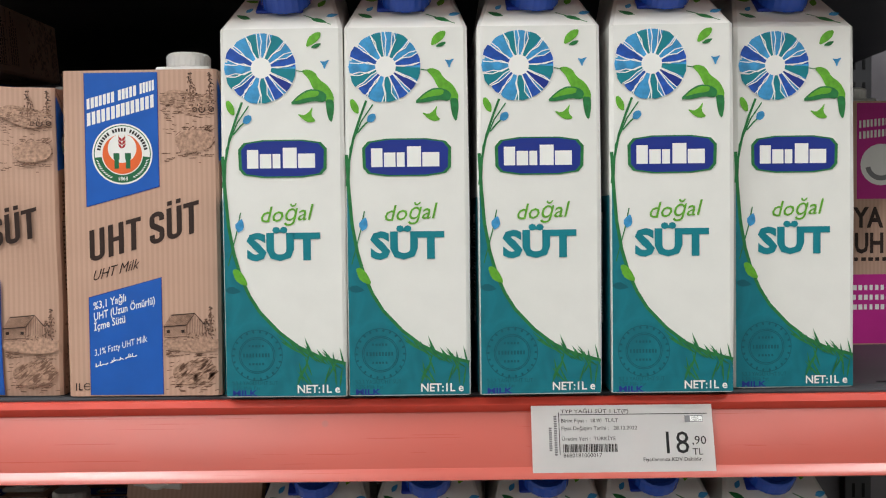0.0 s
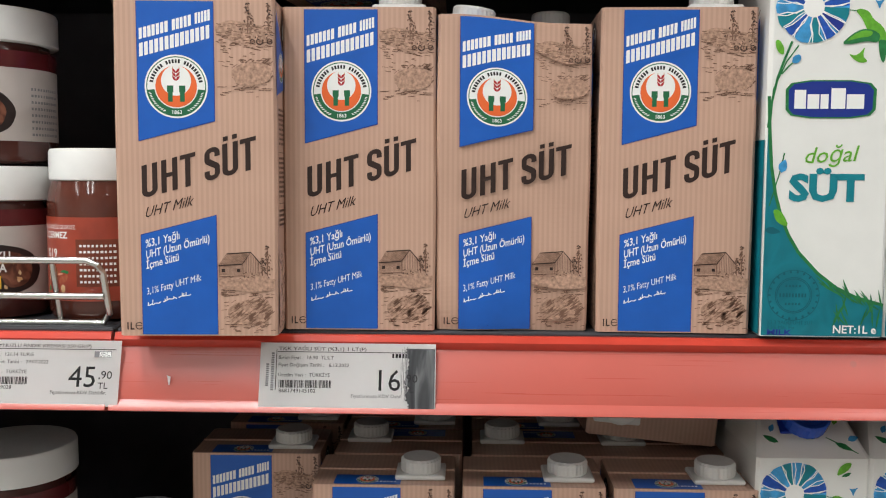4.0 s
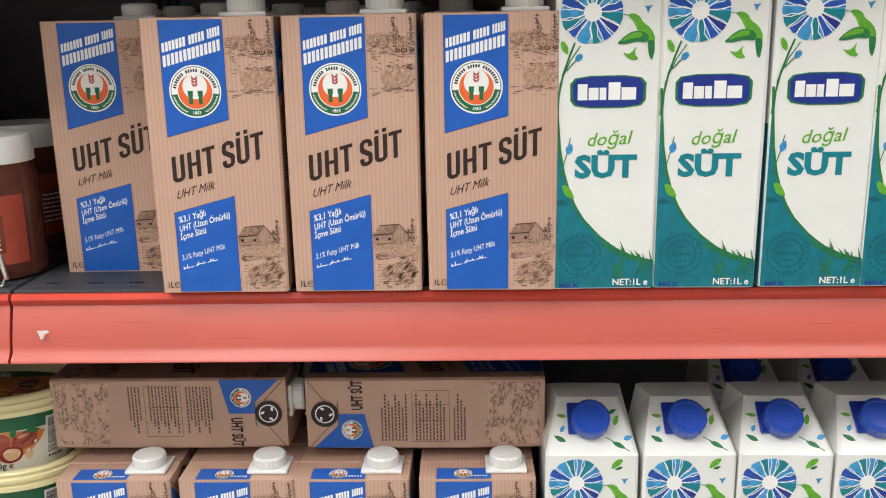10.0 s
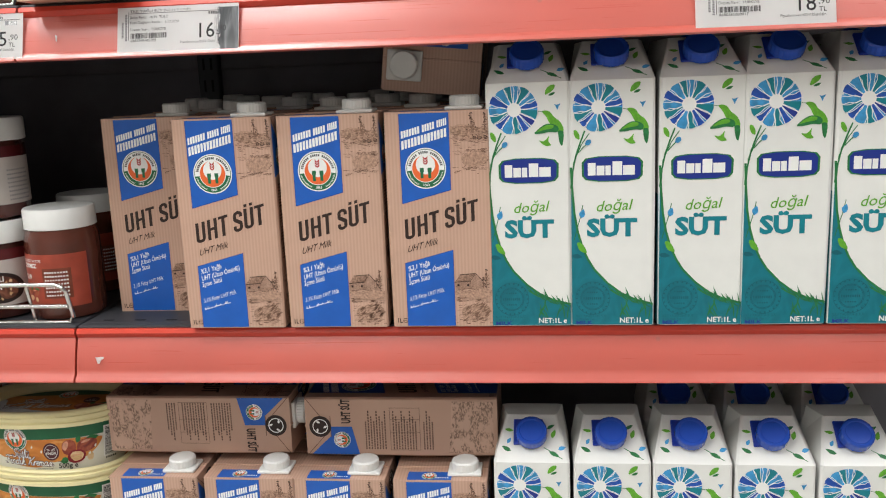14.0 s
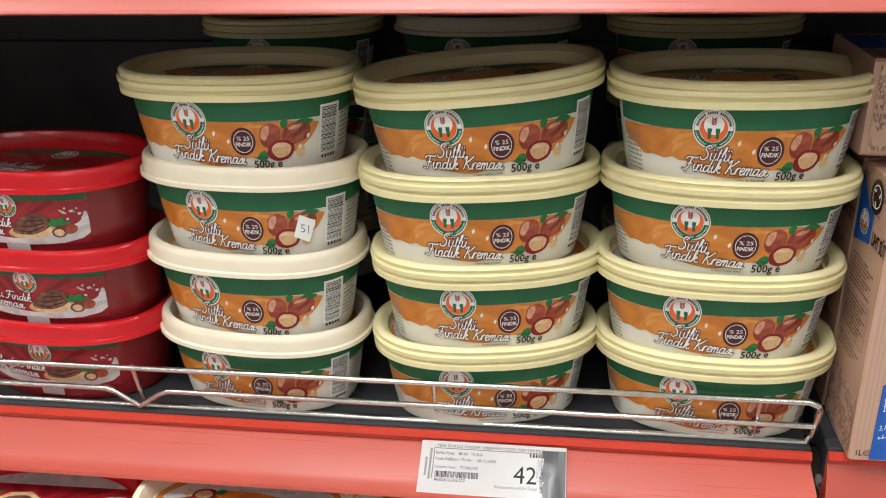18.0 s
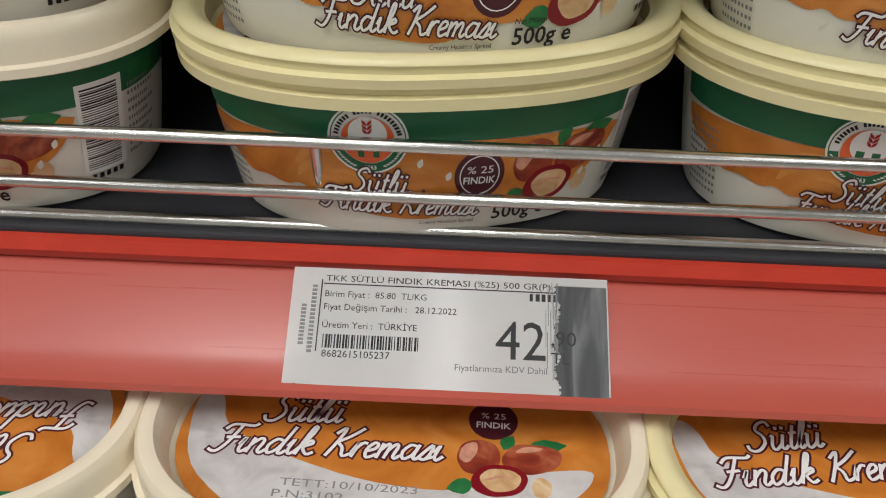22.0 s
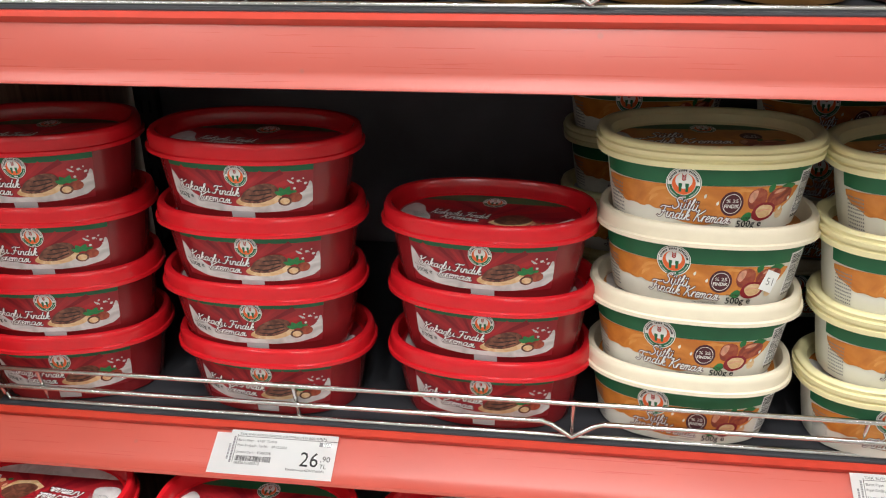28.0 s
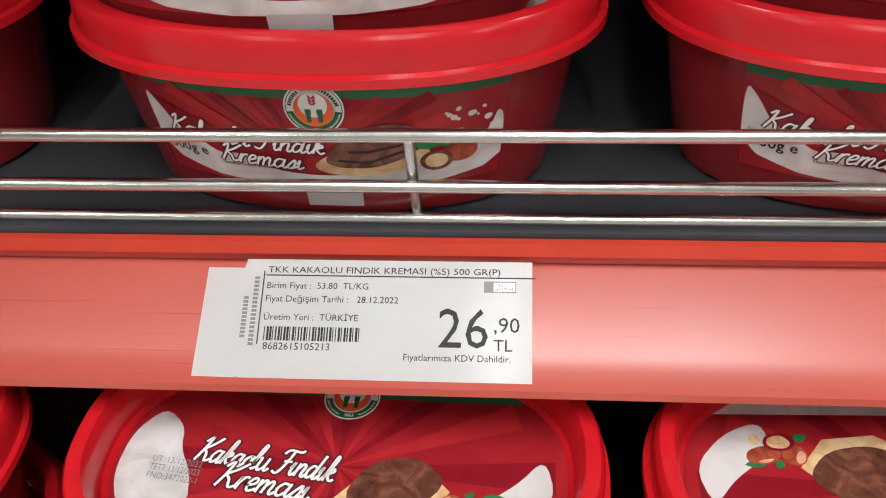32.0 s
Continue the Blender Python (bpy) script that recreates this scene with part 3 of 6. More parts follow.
def shelf(x0, x1, z, yf, tilt, h, where, drop=0.007, slots=True):
    s = thing("shelf", pose(0, 0, 0), "charcoal steel shelf with a red price rail, " + where, "shelf", "gondola shelves")
    bm = bmesh.new()
    box(bm, x0 + 0.002, x1 - 0.002, yf + 0.012, BACKY, z - 0.022, z, 0.002)
    part("deck", bm, DECK, s)
    n = int((x1 - x0) / 0.033) if slots else 0
    for i in range(n):
        ob = part("slot", SLOT_MESH, None, s)
        ob.matrix_local = pose(x0 + 0.02 + i * 0.033, yf + 0.019, z)
    bm = bmesh.new()
    box(bm, x0 + 0.001, x1 - 0.001, yf + 0.003, yf + 0.016, z - 0.03, z - 0.0005, 0.0015)
    part("front_edge", bm, DECK, s)
    price_rail(s, x0 + 0.0012, x1 - 0.0012, z - drop, yf, tilt, h)
    return s


LIPY = (0.555, 0.584, 0.598, 0.455)
shelf(JOINT, RIGHT_END, 1.66, LIPY[0], 16, 0.0427, "above the milk cartons")
shelf(LEFT_END, JOINT, 1.66, LIPY[0], 16, 0.0427, "above the spread jars")
shelf(JOINT, RIGHT_END, DECKS[0], LIPY[0], 16, 0.0427, "carrying milk cartons")
shelf(LEFT_END, JOINT, DECKS[0], LIPY[0], 16, 0.0427, "carrying spread jars")
shelf(JOINT, RIGHT_END, DECKS[1], LIPY[1], 14, 0.0465, "carrying milk cartons")
shelf(LEFT_END, JOINT, DECKS[1], LIPY[1], 14, 0.0465, "carrying spread jars")
shelf(JOINT, RIGHT_END, LOW, LIPY[2] + 0.004, 14, 0.0435, "carrying milk cartons")
shelf(LEFT_END, JOINT - 0.006, DECKS[2], LIPY[2] + 0.0135, 61, 0.0472, "carrying spread tubs", slots=False)
shelf(JOINT, RIGHT_END, DECKS[3], LIPY[3], 12, 0.044, "carrying boxes")
shelf(LEFT_END, JOINT, DECKS[3], LIPY[3], 12, 0.044, "carrying stacked tubs")

unit = thing("shelving_unit", pose(0, 0, 0), "black steel gondola back and uprights of the store shelving", "shelving unit")
for x0, x1 in ((LEFT_END, JOINT), (JOINT, RIGHT_END), (RIGHT_END, 1.44)):
    for z0, z1 in ((0.1, 0.5), (0.502, 0.9), (0.902, 1.3), (1.302, 1.7), (1.702, 2.1)):
        part("back_panel", B(x0 + 0.002, x1 - 0.002, BACKY + 0.004, BACKY + 0.012, z0, z1, bev=0.001), BACK, unit)
part("backing", B(LEFT_END, 1.44, BACKY + 0.0125, BACKY + 0.016, 0.09, 2.1), BACK, unit)
for x in (LEFT_END, JOINT, RIGHT_END):
    u = part("upright", B(x - 0.015, x + 0.015, BACKY - 0.012, BACKY + 0.003, 0.02, 2.1, bev=0.002), DECK, unit)
    bm = bmesh.new()
    for i in range(64):
        for dx in (-0.007, 0.004):
            box(bm, x + dx, x + dx + 0.003, BACKY - 0.0128, BACKY - 0.0122, 0.1 + i * 0.03, 0.1 + i * 0.03 + 0.016)
    tagged(part("slot_strip", bm, SLOT, u), kind="stuff")
part("base", B(LEFT_END, 1.44, 0.5, BACKY, 0.0, 0.1, bev=0.003), BACK, unit)
part("deck_far", B(RIGHT_END + 0.002, 1.44, 0.6, BACKY, 1.335, 1.357, bev=0.002), DECK, unit)

panel = thing("end_panel", pose(0, 0, 0), "reddish brown wood-grain board closing the shelving's end", "panel")
part("board", B(LEFT_END - 0.042, LEFT_END - 0.02, 0.492, BACKY + 0.02, 0.0, 2.1, bev=0.002), WOOD, panel)
part("edge_band", B(LEFT_END - 0.0425, LEFT_END - 0.0195, 0.4895, 0.4915, 0.0, 2.1, bev=0.0006), WOOD, panel)
part("foot", B(LEFT_END - 0.044, LEFT_END - 0.018, 0.55, BACKY, -0.0, 0.012), BACK, panel)


def wire_rail(x0, x1, z, y, notch, posts, open_right):
    """Chromed wire fence on a shelf's front edge."""
    r = thing("wire_rail", pose(0, 0, 0), "chromed wire fence along the shelf's front edge", "wire rail", "shelf fences")
    zt, zm, zb = z + 0.0425, z + 0.019, z + 0.0008
    yt, ym, y = y - 0.0025, y + 0.006, y + 0.009
    back = 0.05
    part("top_wire", tube([(x0 + 0.01, y, zb), (x0 + 0.004, y, zb + 0.006), (x0 + 0.003, yt + 0.002, zt - 0.007), (x0 + 0.006, yt, zt - 0.002), (x0 + 0.012, yt, zt), (x1 - 0.012, yt, zt), (x1 - 0.005, yt, zt - 0.003), (x1 - 0.003, yt + 0.002, zt - 0.008), (x1 - 0.003, y, zb + 0.006), (x1 - 0.008, y, zb)], 0.0023), STEEL, r, smooth=True)
    part("bottom_wire", tube([(x0 + 0.008, y, zb), (x1 - 0.006, y, zb)], 0.0023), STEEL, r, smooth=True)
    if notch is None:
        mid = [(x0 + 0.004, ym - 0.003, zm), (x1 - 0.004, ym - 0.003, zm)]
    else:
        mid = [(x0 + 0.004, ym - 0.003, zm), (notch - 0.026, ym - 0.003, zm), (notch - 0.018, ym - 0.003, zm - 0.003), (notch, ym - 0.003, zb + 0.003), (notch + 0.018, ym - 0.003, zm - 0.003), (notch + 0.026, ym - 0.003, zm), (x1 - 0.004, ym - 0.003, zm)]
    part("middle_wire", tube(mid, 0.0023), STEEL, r, smooth=True)
    for x in posts:
        part("post", tube([(x, y + 0.003, zb - 0.001), (x, yt + 0.003, zt)], 0.002), STEEL, r, smooth=True)
    return r


wire_rail(LEFT_END + 0.004, JOINT - 0.004, DECKS[2], LIPY[2] + 0.0135, -1.088, (-1.579, -1.335, -1.088, -0.848, -0.61), True)
wire_rail(LEFT_END + 0.004, JOINT - 0.004, DECKS[1], LIPY[1] + 0.003, -1.093, (-1.579, -1.336, -1.093, -0.85, -0.611), True)
wire_rail(LEFT_END + 0.004, JOINT - 0.004, DECKS[0], LIPY[0] + 0.003, -1.09, (-1.579, -1.33, -1.09, -0.842, -0.602), True)


# ---- price labels ----
def price_label(x, z, yf, tilt, title, unit_price, date, code, price, sub=",90", smear=False, w=0.101, ragged=False):
    lab = thing("price_label", pose(x, yf, z, -tilt, 0, 0) @ Matrix.Diagonal((1.09, 1, 1.09 if tilt > 40 else 1.04, 1)), "white printed paper price label in the red rail", "price label", "price labels")
    h = 0.0385
    a = Art()
    bm = bmesh.new()
    if ragged:
        w = 0.1045
        pts = [(0, 0), (w, -0.0012), (w, h), (0.0135, h), (0.0128, h - 0.003), (0.001, h - 0.003)]
    else:
        pts = [(0, 0), (w, -0.0012), (w, h), (0.0, h)]
    vs = [bm.verts.new((u, -0.0001, v)) for u, v in pts]
    f = bm.faces.new(vs)
    bmesh.ops.solidify(bm, geom=[f], thickness=0.0003)
    part("paper", bm, PAPER, lab)
    a.text(title, 0.0165, h - 0.0045, 0.0021, BLACK, width=min(0.078, 0.0021 * 0.86 * len(title)))
    a.rect(0.016, w - 0.003, h - 0.0056, h - 0.0052, BLACK)
    a.rect(0.0152, 0.0156, 0.0105, h - 0.004, BLACK)
    a.text("Birim Fiyat :  " + unit_price, 0.0165, h - 0.0098, 0.0021, BLACK)
    a.text("Fiyat Değişim Tarihi :   " + date, 0.0165, h - 0.0142, 0.0021, BLACK)
    a.text("Üretim Yeri :  TÜRKİYE", 0.0165, h - 0.0202, 0.0021, BLACK)
    a.barcode(0.0172, 0.0478, h - 0.0268, h - 0.0223, BLACK, 34)
    a.text(code, 0.0172, h - 0.0297, 0.0023, BLACK)
    a.bars(0.0095, 0.0096 + 0.0012, 0, 0.0001, BLACK, 1)
    for i in range(17):
        if i < 11:
            a.rect(0.0096, 0.0112, 0.0125 + 0.00125 * i, 0.0134 + 0.00125 * i, GREY)
        a.rect(0.0125, 0.0141, 0.01 + 0.00135 * i, 0.01095 + 0.00135 * i, GREY)
    a.text(price, 0.087, 0.0105, 0.0126, BLACK, width=0.0158, right=True)
    if not smear:
        a.text(sub, 0.0885, 0.0155, 0.0048, BLACK)
        a.text("TL", 0.0887, 0.0096, 0.0037, BLACK)
        a.text("Fiyatlarımıza KDV Dahildir.", 0.094, 0.0062, 0.0021, BLACK, right=True)
        a.rect(0.0855, 0.0955, h - 0.0102, h - 0.0065, GREY)
        a.rect(0.0885, 0.0952, h - 0.0098, h - 0.0069, PAPER)
        a.text("YERLİ", 0.0891, h - 0.0083, 0.0011, BLACK)
        a.text("ÜRETİM", 0.0888, h - 0.0097, 0.0011, BLACK)
    else:
        a.text("Fiyatlarımıza KDV Dahil", 0.0875, 0.0062, 0.0021, GREY, right=True)
        a.bars(0.082, 0.0915, h - 0.0085, 0.0025, BLACK, 5)
        rnd = random.Random(5)
        vs, fs = [], []
        e = 0.0905
        for i in range(110):
            v0, v1 = -0.0009 + (h - 0.002) * i / 110, -0.0009 + (h - 0.002) * (i + 1) / 110
            e = min(0.0918, max(0.0896, e + rnd.uniform(-0.0007, 0.0007)))
            o = len(vs)
            vs += [(e, v0), (w + 0.0055, v0), (w + 0.0055, v1), (e, v1)]
            fs.append((o, o + 1, o + 2, o + 3))
        a.add(vs, fs, SMEAR)
        for i in range(26):
            u = 0.0865 + 0.0045 * rnd.random() ** 0.6
            v0 = rnd.uniform(0.0, 0.03)
            a.rect(u, u + 0.00018, v0, min(h - 0.002, v0 + rnd.uniform(0.004, 0.014)), GREY)
        a.text(sub, 0.0885, 0.0155, 0.0048, BLACK)
        a.text("TL", 0.0887, 0.0096, 0.0037, BLACK)
    dx = 0.004 if ragged else -0.006 if smear else 0.0
    part("print", a.mesh("print", lambda u, v, d: (u + dx, -0.0002 - d, v)), None, lab, "black printed writing and barcode")
    return lab


def on_rail(z, yf, tilt, h, up=0.003):
    """Foot of a label on a rail's face: height and depth."""
    zb, yb = z - 0.003 - math.cos(radians(tilt)) * h, yf - math.sin(radians(tilt)) * h
    return (zb + math.cos(radians(tilt)) * up, yb + math.sin(radians(tilt)) * up - 0.0018)


R1 = (*on_rail(DECKS[0] - 0.004, LIPY[0], 16, 0.0427, 0.0015), 15)
R3 = (*on_rail(DECKS[2] - 0.004, LIPY[2] + 0.0135, 61, 0.0472, 0.003), 61)
price_label(0.0275, *R1, "TYP YAĞLI SÜT 1 LT(P)", "18.90  TL/LT", "28.12.2022", "8680181000017", "18", ragged=False)
price_label(-0.467, *R1, "TKK YAĞLI SÜT (%3,1) 1 LT(P)", "16.90  TL/LT", "6.12.2022", "8681749145102", "16", smear=True)
price_label(-0.6655, *R1, "KEÇİBOYNUZLU FINDIK KREMASI 350 GR(P)", "131.14 TL/KG", "29.07.2022", "8697557999028", "45")
price_label(-1.086, *R1, "TKK FISTIK EZMESİ 350 GR(P)", "85.43 TL/KG", "28.12.2022", "8682615100000", "29", smear=True)
price_label(-0.857, *R3, "TKK SÜTLÜ FINDIK KREMASI (%25) 500 GR(P)", "85.80  TL/KG", "28.12.2022", "8682615105237", "42", smear=True)
price_label(-1.4085, *R3, "TKK KAKAOLU FINDIK KREMASI (%5) 500 GR(P)", "53.80  TL/KG", "28.12.2022", "8682615105213", "26", ragged=True)


# ---- milk cartons ----
UW, UD, UH = 0.0945, 0.063, 0.2


def carton_cap(parent, x, y, z, material=None, tilt=0):
    m = material or CAPW
    base = part("cap_base", B(-0.017, 0.017, -0.0145, 0.0145, 0, 0.0035, bev=0.0014), m, parent)
    base.matrix_local = pose(x, y, z, tilt)
    cap = part("cap", lathe([(0.0128, 0.003), (0.0134, 0.0045), (0.0134, 0.0112), (0.012, 0.0128), (0.0, 0.013)], 56, 0.0003), m, parent, "ribbed white screw cap")
    cap.matrix_local = pose(x, y, z, tilt)
    return cap


SHEAR = 0.269                   # rise of the panels and lettering across the front


def block_letters(a, base, h, w, letters, ink):
    """Narrow block capitals from strokes of width w on a rising line; letters: (shape, left, right)."""
    def put(pts):
        a.poly([(x, base + SHEAR * x + y) for x, y in pts], ink)

    def bow(x0, x1, top, flip=1):
        """Rounded foot of a letter between two stems."""
        n, R, r = 10, (x1 - x0) / 2, (x1 - x0) / 2 - w
        c = (x0 + x1) / 2
        ring = [(c - R * math.cos(math.pi * k / n), top - flip * 0.82 * R * math.sin(math.pi * k / n)) for k in range(n + 1)]
        ring += [(c + r * math.cos(math.pi * k / n), top - flip * 0.6 * r * math.sin(math.pi * k / n)) for k in range(n + 1)]
        put(ring)

    for shape, x0, x1 in letters:
        m, R = (x0 + x1) / 2, (x1 - x0) / 2
        foot = 0.82 * R
        if shape in "UÜ":
            for s in (x0, x1 - w):
                put([(s, foot), (s + w, foot), (s + w, h), (s, h)])
            bow(x0, x1, foot)
            if shape == "Ü":
                for s in (x0 + 0.1 * R, x1 - 0.1 * R - 0.95 * w):
                    put([(s, h * 1.08), (s + 0.95 * w, h * 1.08), (s + 0.95 * w, h * 1.22), (s, h * 1.22)])
        elif shape == "H":
            for s in (x0, x1 - w):
                put([(s, 0), (s + w, 0), (s + w, h), (s, h)])
            put([(x0 + w, h * 0.45), (x1 - w, h * 0.45), (x1 - w, h * 0.58), (x0 + w, h * 0.58)])
        elif shape == "T":
            put([(x0, h * 0.865), (x1, h * 0.865), (x1, h), (x0, h)])
            put([(m - w / 2, 0), (m + w / 2, 0), (m + w / 2, h * 0.865), (m - w / 2, h * 0.865)])
        elif shape == "S":
            bow(x0, x1, foot)
            bow(x0, x1, h - foot, -1)
            put([(x0, foot), (x0 + w, foot), (x0 + w, h * 0.3), (x0, h * 0.3)])
            put([(x1 - w, h - foot), (x1, h - foot), (x1, h * 0.7), (x1 - w, h * 0.7)])
            put([(x0, h - foot), (x0 + w, h - foot), (x0 + w, h * 0.66), (x1 - 0.25 * w, h * 0.47), (x1, h * 0.38), (x1, foot), (x1 - w, foot), (x1 - w, h * 0.34), (x0 + 0.25 * w, h * 0.53), (x0, h * 0.62)])


def engraving(a, seed):
    """Two old farm pictures hatched in brown down one side of the front: barn, trees, cart and grazing ground."""
    rnd = random.Random(seed)

    def hatch(x0, x1, z0, z1, n, lean=0.3, w=0.00035, ink=None):
        for _ in range(n):
            x, z = rnd.uniform(x0, x1), rnd.uniform(z0, z1)
            l = rnd.uniform(0.0015, 0.0042)
            x2 = min(x + l, 0.0462)
            a.stroke([(x, z), ((x + x2) / 2, z + rnd.uniform(-0.0003, 0.0003) + lean * l / 2), (x2, z + lean * l)], w * rnd.uniform(0.7, 1.5), ink or SKETCH, 2)

    def patch(pts, ink=None):
        a.blob(pts, ink or WASH, 1)

    def tree(x, z, h, wd):
        for _ in range(46):
            f = rnd.random() ** 0.8
            q = wd * (1.05 - f) * rnd.uniform(-1, 1)
            if x + q < 0.0455:
                a.leaf(x + q, z + f * h, h * 0.1, h * 0.05, rnd.uniform(200, 340), rnd.choice((SKETCH, SKETCH, BROWN)))
        a.stroke([(x, z - 0.001), (x, z + h * 0.5)], 0.0006, SKETCH)

    def cart(x, z, s):
        for dx, r in ((0, 0.0026), (0.0068, 0.0021), (-0.005, 0.0017)):
            a.ring(x + dx * s, z, r * s * 0.66, r * s, BROWN, n=14)
            for k in range(3):
                c, q = math.cos(k * 1.05), math.sin(k * 1.05)
                a.stroke([(x + dx * s - r * s * c, z - r * s * q), (x + dx * s + r * s * c, z + r * s * q)], 0.0003, SKETCH)
        patch([(x - 0.006 * s, z + 0.001), (x + 0.009 * s, z + 0.001), (x + 0.0095 * s, z + 0.0045 * s), (x + 0.004 * s, z + 0.0055 * s), (x - 0.001 * s, z + 0.0085 * s), (x - 0.006 * s, z + 0.005 * s)])
        for _ in range(26):
            p, q = x + rnd.uniform(-0.0065, 0.0095) * s, z + rnd.uniform(-0.001, 0.007) * s
            a.stroke([(p, q), (p + rnd.uniform(-0.001, 0.002), q + rnd.uniform(-0.0014, 0.0014))], 0.0005, rnd.choice((SKETCH, BROWN)))

    def barn(x, z, s):
        def P(*q):
            return [(x + u * s, z + v * s) for u, v in q]
        patch(P((-0.0115, 0.0065), (0.003, 0.0075), (0.0085, 0.0148), (-0.0065, 0.0138)))
        for k in range(15):
            f = k / 14
            a.stroke(P((-0.0115 + 0.0145 * f, 0.0066 + 0.001 * f), (-0.0068 + 0.0152 * f, 0.0138 + 0.001 * f)), 0.0003 * s, SKETCH)
        a.stroke(P((-0.0118, 0.0064), (0.003, 0.0074), (0.0086, 0.015), (0.0152, 0.0072)), 0.0007 * s, BROWN)
        a.stroke(P((-0.0068, 0.0139), (0.0086, 0.015)), 0.0006 * s, BROWN)
        a.stroke(P((0.0031, 0.0074), (0.003, 0.0), (0.0135, 0.0006), (0.0135, 0.0085)), 0.0005 * s, SKETCH)
        a.stroke(P((-0.0112, 0.0062), (-0.0112, -0.0004), (0.003, 0.0)), 0.0005 * s, SKETCH)
        for k in range(9):
            u = 0.0038 + 0.0011 * k
            a.stroke(P((u, 0.0008), (u, 0.0076 + 0.0062 * (1 - abs(u - 0.0086) / 0.0062))), 0.00025 * s, SKETCH)
        for k in range(8):
            a.stroke(P((-0.0108, 0.0008 + 0.0007 * k), (0.0027, 0.0012 + 0.00075 * k)), 0.0002 * s, SKETCH)
        for u in (-0.0098, -0.0002):
            a.rect(x + u * s, x + (u + 0.0021) * s, z + 0.0024 * s, z + 0.0044 * s, BROWN)

    def clump(x, z, s):
        """Hatched clumps of ground."""
        patch([(x - 0.013 * s, z + 0.004 * s), (x - 0.008 * s, z + 0.0085 * s), (x, z + 0.0105 * s), (x + 0.008 * s, z + 0.0095 * s), (x + 0.0125 * s, z + 0.006 * s), (x + 0.011 * s, z - 0.001 * s), (x + 0.002 * s, z - 0.004 * s), (x - 0.009 * s, z - 0.0035 * s)])
        for px, pz, w in ((0.006, 0.006, 0.0032), (-0.006, 0.004, 0.003), (0.001, -0.001, 0.0024), (0.009, 0.0, 0.002)):
            hatch(x + (px - w) * s, x + (px + w * 0.4) * s, z + (pz - w) * s, z + (pz + w) * s, 16, 0.8, 0.00045)
        hatch(x - 0.012 * s, x + 0.009 * s, z - 0.006 * s, z + 0.011 * s, 60, 0.7, 0.0003)
        hatch(x - 0.012 * s, x + 0.009 * s, z - 0.007 * s, z - 0.003 * s, 16, 0.0, 0.0004)

    # upper picture
    patch([(0.0125, 0.1845), (0.02, 0.188), (0.03, 0.1865), (0.046, 0.1835), (0.046, 0.176), (0.034, 0.172), (0.022, 0.176), (0.0125, 0.1805)])
    tree(0.0315, 0.181, 0.017, 0.0045)
    tree(0.0435, 0.183, 0.015, 0.003)
    hatch(0.0122, 0.044, 0.172, 0.186, 90, -0.1)
    cart(0.0385, 0.1755, 0.85)
    hatch(0.0122, 0.044, 0.16, 0.172, 34, -0.15)
    clump(0.0335, 0.1535, 0.98)
    hatch(0.013, 0.042, 0.143, 0.149, 14, 0)
    # lower picture
    barn(0.0235, 0.0365, 0.95)
    tree(0.0415, 0.0375, 0.0175, 0.0034)
    tree(0.0385, 0.037, 0.0105, 0.0025)
    cart(0.033, 0.0315, 0.95)
    patch([(0.0122, 0.0355), (0.022, 0.034), (0.046, 0.036), (0.046, 0.0275), (0.03, 0.0265), (0.0122, 0.0295)])
    hatch(0.0122, 0.044, 0.0245, 0.036, 110, 0)
    clump(0.031, 0.0105, 1.12)
    hatch(0.0122, 0.0445, 0.0018, 0.024, 40, 0.1)


